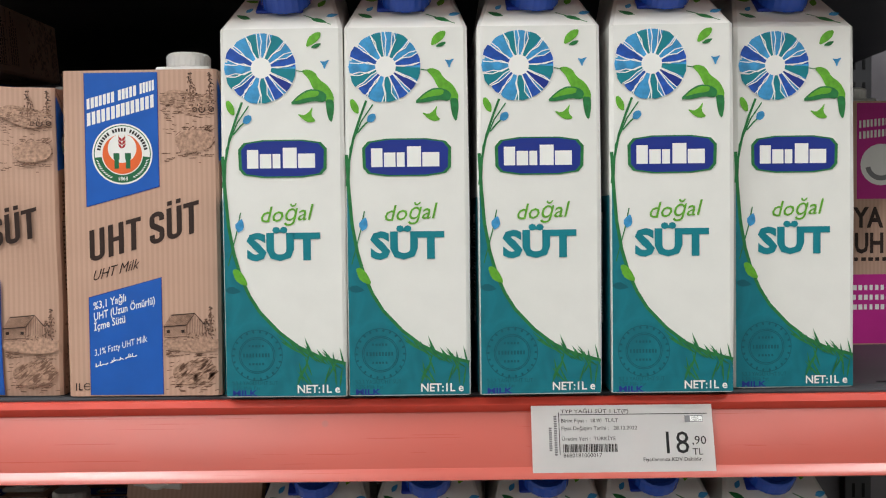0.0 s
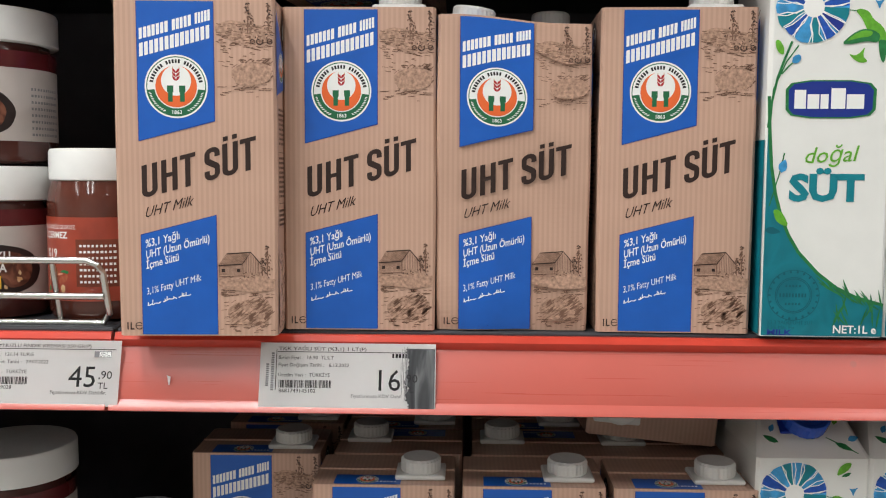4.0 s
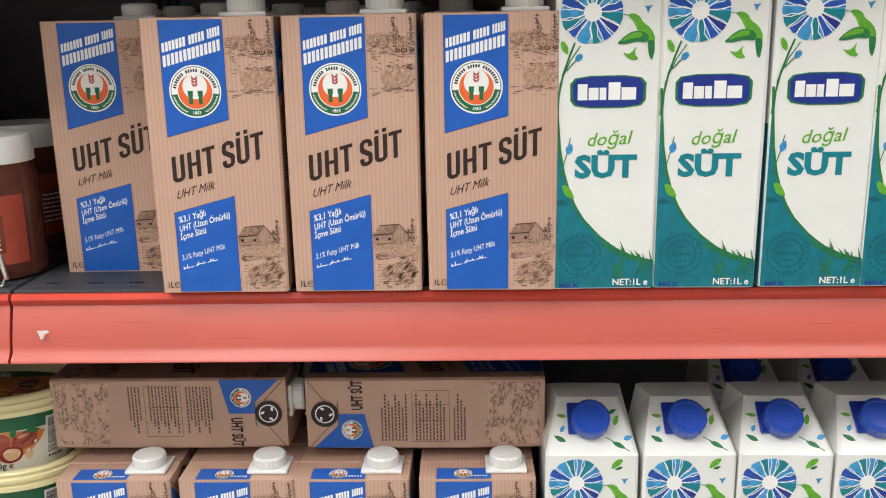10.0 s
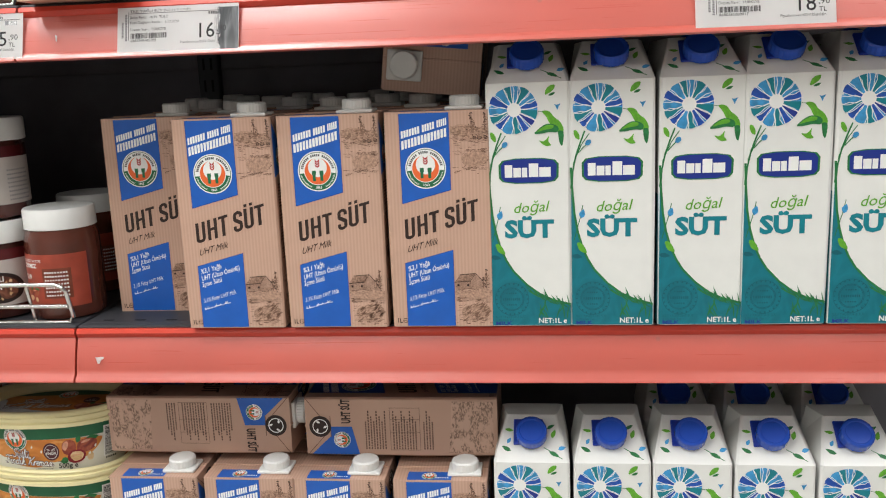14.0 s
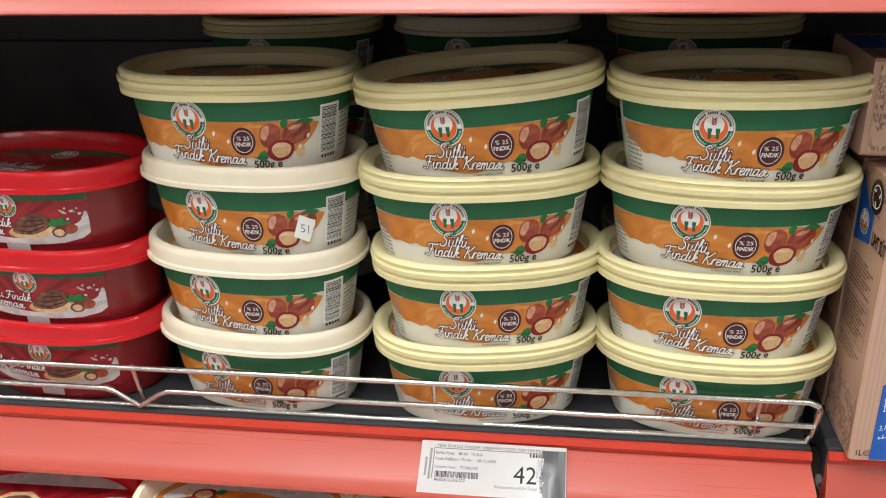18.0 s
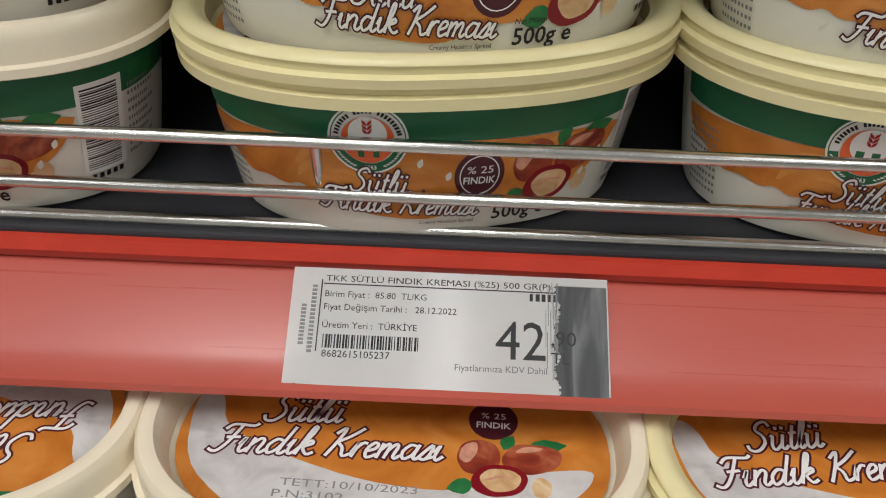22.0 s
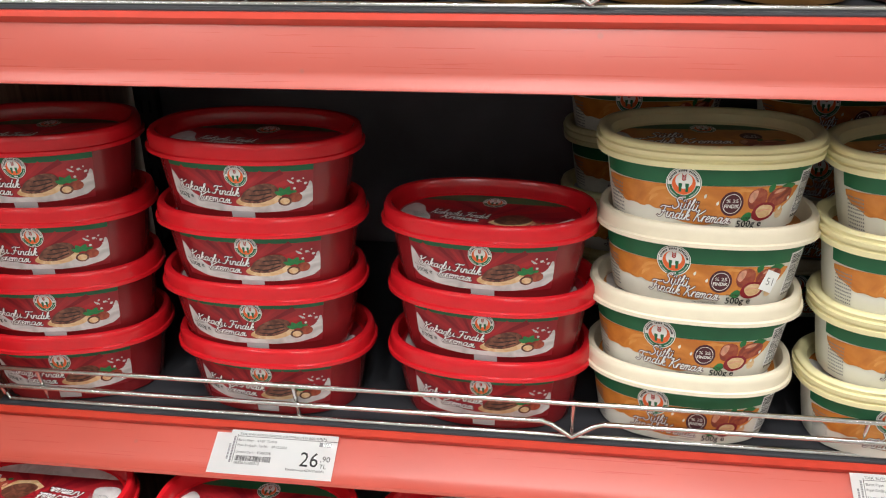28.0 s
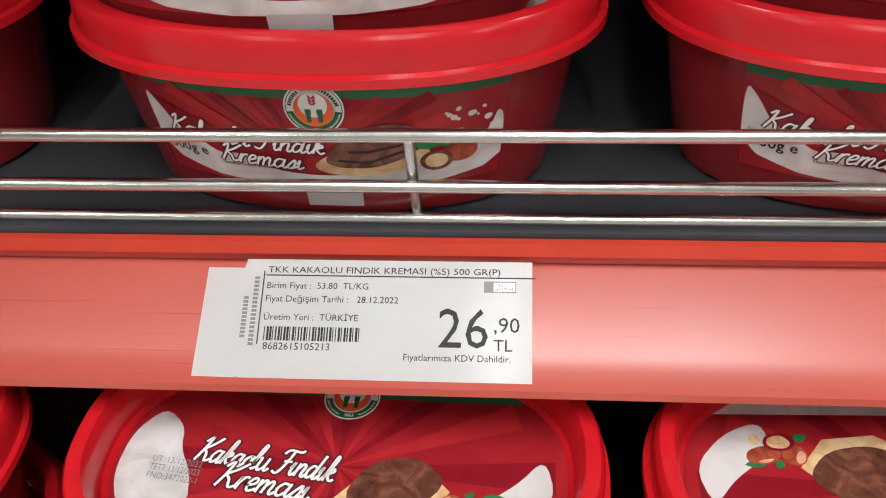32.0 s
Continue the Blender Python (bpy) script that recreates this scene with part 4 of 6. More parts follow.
def uht_art(maxlen=None):
    a = Art()
    top = UH - 0.0015
    for rim, ink in ((0.0004, NAVY), (0, BLUE)):
        a.poly([(-0.0334 - rim, 0.117 - rim), (0.0112 + rim, 0.129 - rim), (0.0112 + rim, top), (-0.0334 - rim, top)], ink)
        a.poly([(-0.0334 - rim, 0.0008), (0.0112 + rim, 0.0008), (0.0112 + rim, 0.0728 + rim), (-0.0334 - rim, 0.0608 + rim)], ink)
    for u0, u1, n, z, h, s in ((-0.0322, -0.0146, 7, 0.1762, 0.0064, 1), (-0.0128, -0.0011, 5, 0.1814, 0.0064, 2), (0.0006, 0.0099, 5, 0.1852, 0.0064, 3), (-0.0322, 0.0099, 14, 0.1661, 0.0078, 4)):
        a.bars(u0, u1, z, h, WHITE, n, SHEAR, s, (0.7, 0.78))
    a.emblem(-0.0109, 0.1489, 0.0186)
    block_letters(a, 0.0914, 0.0194, 0.0031, (("U", -0.0324, -0.0231), ("H", -0.0208, -0.0112), ("T", -0.0097, -0.0004), ("S", 0.0049, 0.014), ("Ü", 0.0155, 0.0248), ("T", 0.0259, 0.0355)), BROWN)
    a.text("UHT Milk", -0.0315, 0.071, 0.0062, BROWN, width=0.0288, slant=0.3, slope=SHEAR)
    for s, h, w, z, b in (("%3,1 Yağlı", 0.0047, 0.0203, 0.0533, 0.012), ("UHT (Uzun Ömürlü)", 0.0047, 0.0382, 0.0467, 0.012), ("İçme Sütü", 0.0047, 0.0196, 0.0404, 0.012), ("3,1% Fatty UHT Milk", 0.0041, 0.0329, 0.0248, 0.0)):
        a.text(s, -0.031, z, h, WHITE, width=w, slope=SHEAR, bold=b)
    # a line in another script, kept as plain strokes
    rnd = random.Random(7)
    for u0, u1 in ((-0.0305, -0.0226), (-0.0212, -0.013), (-0.0118, -0.0045)):
        n = 7
        a.stroke([(u0 + (u1 - u0) * k / n, 0.0182 + SHEAR * (u0 + 0.031 + (u1 - u0) * k / n) + rnd.uniform(-0.0004, 0.0007)) for k in range(n + 1)], 0.0006, WHITE)
        for k in range(3):
            x = rnd.uniform(u0, u1 - 0.001)
            z = 0.0182 + SHEAR * (x + 0.031)
            a.stroke([(x, z), (x + 0.0002, z + rnd.uniform(0.0012, 0.003))], 0.0005, WHITE)
    a.text("1L", -0.0439, 0.0038, 0.0044, BROWN, width=0.0051, bold=0.02)
    a.ring(-0.0358, 0.006, 0.0018, 0.0023, BROWN, 40, 330, 18)
    a.rect(-0.0376, -0.0343, 0.0059, 0.0063, BROWN)
    engraving(a, 11)
    return a.mesh("front_print", lambda u, v, d: (u, -UD / 2 - 0.0002 - d, v), maxlen)


def uht_body():
    bm = bmesh.new()
    n = 9
    loops = []
    for k in range(n):
        z = UH * k / (n - 1)
        e = 0.0011 * math.sin(math.pi * k / (n - 1))
        lp = []
        x, y, c = UW / 2, UD / 2, 0.0018
        for sx, sy, order in ((-1, -1, 0), (1, -1, 1), (1, 1, 0), (-1, 1, 1)):
            p = [(sx * x, sy * (y - c), z), (sx * (x - c), sy * y, z)]
            lp += p if order == 0 else p[::-1]
        loops.append([(px * (1 + 0.6 * e / x), py * (1 - (0 if py < 0 else -0.8 * e / y)), pz) for px, py, pz in lp])
    rings(bm, loops)
    bmesh.ops.recalc_face_normals(bm, faces=bm.faces)
    return mesh_of("body", bm, KRAFT)


UHT_BODY, UHT_PRINT = uht_body(), uht_art()
a = Art()
for k in range(25):
    if k in (4, 5, 15, 16):
        continue
    a.bars(-0.0245, -0.0245 + 0.031 + 0.006 * (k % 3), 0.066 + 0.0029 * k, 0.0014, SOOT, 13, 0, 20 + k, (0.6, 0.85))
for z in (0.0795, 0.1105):
    a.rect(-0.0255, 0.0205, z, z + 0.0004, SOOT)
for u in (-0.0255, -0.006, 0.008, 0.0205):
    a.rect(u, u + 0.0004, 0.0795, 0.1105, SOOT)
a.poly([(-0.0305, 0.144), (0.0, 0.151), (0.0, 0.1735), (-0.0105, 0.1735), (-0.0305, 0.1945)], BLUE)
a.emblem(-0.0145, 0.162, 0.0088)
for p in ([(-0.0305, 0.1985), (-0.003, 0.1735), (0.0305, 0.1985)], [(-0.0115, 0.1735), (0.0115, 0.1735)]):
    a.stroke(p, 0.0008, SKETCH)
a.disc(0.0, 0.1845, 0.0116, BROWN)
a.ring(0.0, 0.1845, 0.0072, 0.0082, WHITE, 0, 360, 24)
for k in range(3):
    c, q = math.cos(radians(90 + 120 * k)), math.sin(radians(90 + 120 * k))
    a.leaf(0.0032 * c - 0.002 * q, 0.1845 + 0.0032 * q + 0.002 * c, 0.0046, 0.0026, 180 + 120 * k, WHITE)
a.text("UHT SÜT", 0.0035, 0.1525, 0.0092, BROWN, width=0.0265, bold=0.035)
a.poly([(-0.028, 0.004), (0.028, 0.004), (0.028, 0.046), (-0.028, 0.05)], ENGR)
UHT_SIDE = a.mesh("side_print", lambda u, v, d: (UW / 2 + 0.0008 + d, u, v))
UHT_SIDE2 = a.mesh("side_print", lambda u, v, d: (-UW / 2 - 0.0008 - d, -u, v))
FLAPS = B(-UW / 2, UW / 2, -0.0012, 0.0012, UH - 0.001, UH + 0.0012, bev=0.0005)
TOPP = Art()
TOPP.poly([(-0.0334, -0.03), (0.0112, -0.03), (0.0112, -0.012), (-0.0334, -0.012)], BLUE)
TOPP.emblem(-0.0115, -0.021, 0.0075)
TOPP.bars(-0.005, 0.009, -0.026, 0.002, WHITE, 6)
UHT_TOP = TOPP.mesh("top_print", lambda u, v, d: (u, v, UH + 0.0002 + d))
FLAP_MESH = mesh_of("top_seam", FLAPS, KRAFT)


def uht_carton(label):
    c = thing("milk_carton", pose(0, 0, 0), label, "milk carton", "brown milk cartons")
    part("body", UHT_BODY, None, c)
    part("front_print", UHT_PRINT, None, c, "blue panels, badge and dark brown lettering")
    part("side_print", UHT_SIDE, None, c)
    part("side_print", UHT_SIDE2, None, c)
    part("top_print", UHT_TOP, None, c)
    part("top_seam", FLAP_MESH, None, c)
    carton_cap(c, 0.024, -0.008, UH)
    return c


UHT_LABEL = "brown kraft-striped one-litre milk carton with blue panels and white cap"
MASTER = uht_carton(UHT_LABEL)
USED = [False]


def put_uht(m, label=None):
    if not USED[0]:
        USED[0] = True
        MASTER.matrix_world = m
        ob = MASTER
    else:
        ob = copy_thing(MASTER, m)
    if label:
        tagged(ob, label)
    return ob


def uht_at(emblem_x, emblem_y, z, yaw=0, label=None):
    """Stands so that its printed badge is at that place."""
    c, s = math.cos(radians(yaw)), math.sin(radians(yaw))
    dx, dy = -0.0115, -UD / 2
    return put_uht(pose(emblem_x - (c * dx - s * dy), emblem_y - (s * dx + c * dy), z, 0, 0, yaw), label)


# top shelf
for ex, ey, yaw in ((-0.511, 0.53, 3), (-0.417, 0.557, 0.5), (-0.221, 0.558, -1)):
    uht_at(ex, ey, DECKS[0], yaw)
dented = uht_at(-0.321, 0.559, DECKS[0], 1.5, "dented brown kraft-striped one-litre milk carton, creased at the base")


def crush(me):
    """Crushed foot, slack shoulders: the lowest part folds back and the top sinks a little."""
    out = me.copy()
    for v in out.vertices:
        x, y, z = v.co
        if z < 0.03 and y < 0:
            f = 1 - z / 0.03
            y += 0.0035 * f * f * (0.75 + 0.25 * math.sin(110 * x + 1))
        z -= 0.007 * (z / UH) ** 2 + 0.003 * (z / UH) ** 3 * math.sin(40 * x)
        y += (0.0014 * math.sin(z * 31) + 0.0006 * math.sin(z * 70 + x * 90)) if y < 0 else 0
        v.co = (x, y, z)
    return out


for o in dented.children:
    if o.name.split(".")[0] in ("body", "front_print", "side_print", "top_seam", "top_print"):
        fine = o.data
        if o.name.startswith("front"):
            fine = uht_art(0.004)
            for v in fine.vertices:
                v.co.y -= 0.0011
        elif o.name.startswith("body"):
            bm = bmesh.new()
            bm.from_mesh(fine)
            bmesh.ops.subdivide_edges(bm, edges=[e for e in bm.edges if e.calc_length() > 0.01], cuts=7, use_grid_fill=True)
            fine = mesh_of("body", bm, KRAFT)
        o.data = crush(fine)
    elif o.name.startswith("cap"):
        o.matrix_local = pose(-0.026, -0.008, UH - 0.009, 4, 8, 0)
for ex, ey, yaw in ((-0.505, 0.63, 1), (-0.41, 0.635, -1), (-0.315, 0.63, 0.5), (-0.215, 0.63, 0)):
    uht_at(ex, ey, DECKS[0], yaw)
put_uht(pose(-0.418, 0.625, DECKS[0] + UH + 0.05, 93, -3, -4) @ pose(0, 0.2, 0) @ pose(0, -0.2, -0.17), "brown kraft-striped milk carton lying on top of others")
# second shelf
uht_at(-0.504, 0.639, DECKS[1], 1)
for i, ex in enumerate((-0.404, -0.304, -0.204)):
    uht_at(ex, 0.576, DECKS[1], (0.3, 0, -0.4)[i])
for r in range(5):
    for i, ex in enumerate((-0.482, -0.388, -0.29, -0.19)):
        if i == 0 and r == 0:
            continue
        put_uht(pose(ex + 0.004 * ((r * 3 + i) % 3 - 1), 0.576 + UD / 2 + (r + 1) * 0.0655 + (0.002 if i else 0.012), DECKS[1], 0, 0, 180 if r % 2 == 0 else 0))
lying = put_uht(pose(-0.209, 0.84, DECKS[1] + UH + 0.0385, 88, 6, 2) @ pose(0, 0, 0, 0, 0, 180), "brown kraft-striped milk carton lying on top of others")
for o in lying.children:
    if o.name.startswith("cap"):
        o.matrix_local = pose(0.026, 0.007, UH)
# third shelf
for i, x in enumerate((-0.5041, -0.4022, -0.3075, -0.2051)):
    put_uht(pose(x, 0.593 + UD / 2, LOW, 0, 0, (0.5, 0, -0.5, 0.3)[i]))
    put_uht(pose(x, 0.66 + UD / 2, LOW, 0, 0, 180))
LIE_L = Matrix(((0, 0, 1, -0.565), (-1, 0, 0, 0.632 + UW / 2), (0, -1, 0, 0.9295), (0, 0, 0, 1)))
LIE_R = Matrix(((0, 0, -1, -0.148), (1, 0, 0, 0.630 + UW / 2), (0, -1, 0, 0.9295), (0, 0, 0, 1)))
put_uht(LIE_L, "brown kraft-striped milk carton lying on its side across others")
put_uht(LIE_R, "brown kraft-striped milk carton lying on its side across others")

# a low-fat carton far back on the top shelf
def pink_art():
    a = Art()
    a.rect(-0.03, 0.012, 0.12, UH - 0.0015, PINK)
    a.bars(-0.028, 0.009, 0.178, 0.006, WHITE, 12, 0.1)
    a.bars(-0.028, 0.009, 0.169, 0.006, WHITE, 12, 0.1)
    a.disc(-0.01, 0.148, 0.017, WHITE)
    a.ring(-0.01, 0.148, 0.009, 0.013, GREY, 190, 350)
    a.text("YA", -0.032, 0.097, 0.016, BROWN, width=0.024, bold=0.03)
    a.text("UH", -0.032, 0.076, 0.016, BROWN, width=0.024, bold=0.03)
    a.bars(-0.032, 0.02, 0.069, 0.003, BROWN, 9)
    a.rect(-0.036, 0.012, 0.001, 0.058, PINK)
    for k in range(3):
        a.bars(-0.033, 0.008, 0.045 - 0.008 * k, 0.0042, WHITE, 9, 0, k)
    return a.mesh("front_print", lambda u, v, d: (u, -UD / 2 - 0.0002 - d, v))


PK = thing("milk_carton", pose(0.345, 0.775, DECKS[0]), "brown milk carton with magenta panels and white cap", "milk carton", "magenta milk cartons")
part("body", UHT_BODY, None, PK)
part("front_print", pink_art(), None, PK, "magenta panels and dark lettering")
part("top_seam", FLAP_MESH, None, PK)
carton_cap(PK, -0.026, -0.008, UH)

TW, TH = 0.0738, 0.222


def flower_art():
    a = Art()
    w = TW / 2 - 0.0006
    curve = [(-w, 0.146), (-0.0352, 0.125), (-0.0335, 0.104), (-0.0305, 0.087), (-0.0262, 0.072), (-0.0215, 0.0615), (-0.0155, 0.0518), (-0.004, 0.0395), (0.0076, 0.0305), (0.02, 0.0245), (w, 0.02)]
    a.poly([(-w, 0.0006), (w, 0.0006)] + curve[::-1], TEAL)
    a.stroke(curve, 0.002, LEAF2)
    a.stroke([(-0.0355, 0.12), (-0.034, 0.15), (-0.027, 0.166), (-0.02, 0.176)], 0.0008, LEAF2)
    a.stroke([(-0.034, 0.08), (-0.0285, 0.1), (-0.026, 0.112)], 0.0007, LEAF2)
    rnd = random.Random(4)
    n = 15
    cx, cz, R = -0.012, 0.1985, 0.0217
    a.disc(cx, cz, R * 0.96, SKY, n=40)
    for k in range(n):
        a0, a1 = 360 * k / n + 2, 360 * (k + 1) / n - 2
        m = (PETAL, SKY, TEAL2, SKY, TEAL2, SKY, PETAL, SKY, TEAL2, PETAL, SKY, TEAL2, PETAL, NAVY, TEAL2)[k]
        r1 = R * rnd.uniform(0.93, 1.03)
        a.poly([(cx + 0.004 * math.cos(radians(a0)), cz + 0.004 * math.sin(radians(a0))), (cx + r1 * math.cos(radians(a0)), cz + r1 * math.sin(radians(a0))), (cx + r1 * 1.02 * math.cos(radians((a0 + a1) / 2)), cz + r1 * 1.02 * math.sin(radians((a0 + a1) / 2))), (cx + r1 * math.cos(radians(a1)), cz + r1 * math.sin(radians(a1))), (cx + 0.005 * math.cos(radians(a1)), cz + 0.005 * math.sin(radians(a1)))], m)
    for k in range(30):
        t = 360 * (k // 2) / 15 + rnd.uniform(-4, 4)
        p = [(cx + R * s * math.cos(radians(t + rnd.uniform(-5, 5))), cz + R * s * math.sin(radians(t + rnd.uniform(-5, 5)))) for s in (0.25, 0.5, 0.75, 1.0)]
        a.stroke(p, 0.0006, WHITE)
    a.disc(cx, cz, 0.0062, WHITE, n=20)
    # green leafy shapes beside the bloom, and buds
    def at(x, y):
        return (x - 329) / 6070, 0.144 + (587 - y) / 6070

    def sprig(pts, ink):
        a.blob([at(*p) for p in pts], ink, 1)

    sprig(((402, 268), (425, 262), (452, 272), (468, 300), (500, 322), (521, 360), (518, 388), (488, 380), (462, 362), (440, 322), (428, 296)), LEAF)
    sprig(((490, 372), (519, 374), (521, 410), (512, 460), (498, 440), (491, 400)), LEAF2)
    sprig(((470, 338), (430, 334), (396, 352), (356, 389), (402, 388), (446, 378), (488, 384), (496, 356)), LEAF2)
    sprig(((470, 342), (432, 340), (400, 356), (372, 380), (420, 366), (462, 362)), LEAF)
    a.stroke([at(384, 267), at(412, 271)], 0.0005, LEAF2)
    sprig(((384, 422), (410, 430), (428, 418), (444, 396), (436, 430), (456, 452), (428, 456), (408, 446)), LEAF)
    sprig(((470, 232), (486, 236), (508, 228), (494, 246), (488, 266), (480, 244)), SKY)
    sprig(((420, 184), (428, 150), (452, 130), (478, 128), (472, 152), (448, 172)), LEAF)
    sprig(((436, 186), (456, 170), (480, 168), (464, 186)), LEAF2)
    sprig(((124, 374), (138, 372), (156, 398), (156, 428), (138, 420), (126, 400)), LEAF)
    a.stroke([at(184, 378), at(160, 440), at(136, 510), at(118, 600), at(108, 690)], 0.0014, LEAF2)
    a.stroke([at(150, 496), at(176, 466), at(192, 452)], 0.0009, LEAF2)
    sprig(((184, 456), (190, 430), (212, 424), (220, 440), (206, 458)), SKY)
    a.leaf(-0.0275, 0.1, 0.0085, 0.006, 75, SKY)
    sprig(((136, 992), (152, 986), (176, 1006), (196, 1050), (170, 1046), (148, 1030)), LEAF)
    a.leaf(-0.0365, 0.0655, 0.01, 0.005, -8, TEAL3)
    for k in range(22):
        x = 0.004 + 0.032 * k / 21
        z0 = 0.036 - 0.6 * x if x < 0.02 else 0.025 - 0.3 * (x - 0.02)
        l, an = rnd.uniform(0.008, 0.016), rnd.uniform(95, 150)
        a.leaf(x, z0 - 0.004, l, 0.0013, an, rnd.choice((LEAF2, LEAF2, GREEN)))
    for k in range(12):
        a.leaf(rnd.uniform(0.004, 0.034), rnd.uniform(0.004, 0.018), 0.014, 0.0012, rnd.uniform(60, 140), LEAF2)
    # round seal, darker teal on teal
    sx, sz = -0.0175, 0.0255
    for r in (0.0157, 0.0112, 0.0103):
        a.ring(sx, sz, r - 0.0005, r, TEAL3, n=30)
    for k in range(22):
        t = 360 * k / 22
        a.leaf(sx + 0.0134 * math.cos(radians(t)), sz + 0.0134 * math.sin(radians(t)), 0.0022, 0.0016, t, TEAL3)
    a.bars(sx - 0.0085, sx + 0.0085, sz - 0.0012, 0.0024, TEAL3, 9)
    a.bars(sx - 0.005, sx + 0.005, sz + 0.005, 0.0014, TEAL3, 5)
    a.bars(sx - 0.005, sx + 0.005, sz - 0.006, 0.0014, TEAL3, 5)
    # maker's badge without its name
    def badge(s, m):
        q = [(-0.0265, -0.006), (-0.0235, -0.0095), (-0.012, -0.0112), (0.012, -0.0112), (0.0235, -0.0095), (0.0265, -0.006), (0.0268, 0.006), (0.0235, 0.0098), (0.012, 0.0115), (-0.012, 0.0115), (-0.0235, 0.0098), (-0.0268, 0.006)]
        a.poly([(x * s + math.copysign(0, x), 0.144 + z * s) for x, z in q], m)
    badge(1.0, LEAF2)
    badge(0.93, NAVY)
    for x0, x1, h in ((-0.0214, -0.0146, 0.0112), (-0.0137, -0.0068, 0.0086), (-0.006, -0.0013, 0.0086), (0.0002, 0.0086, 0.0122), (0.0094, 0.0196, 0.0086)):
        a.rect(x0, x1, 0.1385, 0.1385 + h, WHITE)
    a.text("doğal", -0.015, 0.1058, 0.0095, LEAF, width=0.031, bold=0.004, slant=0.25, slope=0.05)
    a.text("SÜT", -0.0224, 0.0838, 0.0152, TEAL2, width=0.0444, bold=0.045)
    a.text("NET:1L e", 0.0065, 0.0025, 0.0048, WHITE, width=0.0262, bold=0.02)
    a.text("%3,3 YAĞLI UHT SÜT", -0.033, 0.0075, 0.0024, TEAL3, width=0.028)
    a.text("3,3% Milk Fat", -0.033, 0.0045, 0.0022, TEAL3, width=0.017)
    a.text("MILK", -0.033, 0.0008, 0.0034, NAVY, width=0.0155, bold=0.03)
    return a.mesh("front_print", lambda u, v, d: (u, -TW / 2 - 0.0003 - d, v))


def gable_body():
    """Square carton with a sloped gable: front slope, two folded sides and a top edge."""
    bm = bmesh.new()
    h, c = TW / 2, 0.0022
    def sq(z, e=0):
        return [(-h - e, -h + c - e, z), (-h + c, -h - e * 0.1, z), (h - c, -h - e * 0.1, z), (h + e, -h + c - e, z), (h + e, h - c, z), (h - c, h, z), (-h + c, h, z), (-h - e, h - c, z)]
    tw = 0.025
    top = [(-tw, 0.004, TH + 0.034), (-tw + 0.002, 0.002, TH + 0.034), (tw - 0.002, 0.002, TH + 0.034), (tw, 0.004, TH + 0.034), (tw + 0.006, h - 0.004, TH + 0.033), (tw, h - 0.002, TH + 0.033), (-tw, h - 0.002, TH + 0.033), (-tw - 0.006, h - 0.004, TH + 0.033)]
    rings(bm, [sq(0), sq(0.004, 0.0002), sq(TH * 0.5, 0.0006), sq(TH, 0), top])
    bmesh.ops.recalc_face_normals(bm, faces=bm.faces)
    return mesh_of("body", bm, MILKW)


def gable_place(u, v, d):
    """Onto the slope: u right, v up the slope from its lower edge."""
    L = math.hypot(0.034, TW / 2 + 0.002)
    cy, cz = (TW / 2 + 0.002) / L, 0.034 / L
    return (u, -TW / 2 + v * cy - d * cz, TH + v * cz + d * cy)


a = Art()
for x, v, l, wd, an, m in ((-0.02, 0.012, 0.011, 0.005, 150, LEAF2), (-0.024, 0.02, 0.007, 0.004, 60, SKY), (0.017, 0.012, 0.012, 0.005, -30, LEAF2), (0.02, 0.026, 0.01, 0.005, 70, LEAF), (0.026, 0.014, 0.008, 0.005, 20, SKY), (-0.018, 0.034, 0.009, 0.004, 170, LEAF), (0.015, 0.036, 0.009, 0.004, 30, LEAF2)):
    a.leaf(x, v, l, wd, an, m)
a.stroke([(0.012, 0.016), (0.02, 0.011), (0.03, 0.004)], 0.0008, LEAF2)
GABLE_PRINT = a.mesh("gable_print", gable_place)
a = Art()
a.rect(-0.036, 0.036, 0.001, 0.12, TEAL)
a.rect(-0.012, 0.012, 0.04, 0.11, WHITE)
a.barcode(-0.01, 0.01, 0.045, 0.105, BLACK, 30, 2, False)
for k in range(14):
    a.bars(-0.033, -0.015, 0.01 + 0.007 * k, 0.0016, WHITE, 8, 0, k)
GABLE_SIDE = a.mesh("side_print", lambda u, v, d: (-TW / 2 - 0.0008 - d, -u, v))
GBODY, GPRINT = gable_body(), flower_art()


def gable_carton(m):
    c = thing("milk_carton", m, "white and teal one-litre gable milk carton with a blue cap", "milk carton", "white milk cartons")
    part("body", GBODY, None, c)
    part("front_print", GPRINT, None, c, "teal wave, blue bloom and green leaves")
    part("gable_print", GABLE_PRINT, None, c)
    part("side_print", GABLE_SIDE, None, c)
    L = math.degrees(math.atan2(0.034, TW / 2 + 0.002))
    p = gable_place(0, 0.0285, 0)
    base = part("cap_base", B(-0.0178, 0.0115, -0.0105, 0.0172, 0, 0.0025, bev=0.0011), CAPB, c)
    base.matrix_local = pose(*p, L)
    cap = part("cap", lathe([(0.0152, 0.0025), (0.0152, 0.0115), (0.014, 0.013), (0.0118, 0.0128), (0.011, 0.0122), (0.0, 0.0122)], 48, 0.0003), CAPB_LIT, c, "ribbed blue screw cap", smooth=False)
    cap.matrix_local = pose(*p, L)
    return c


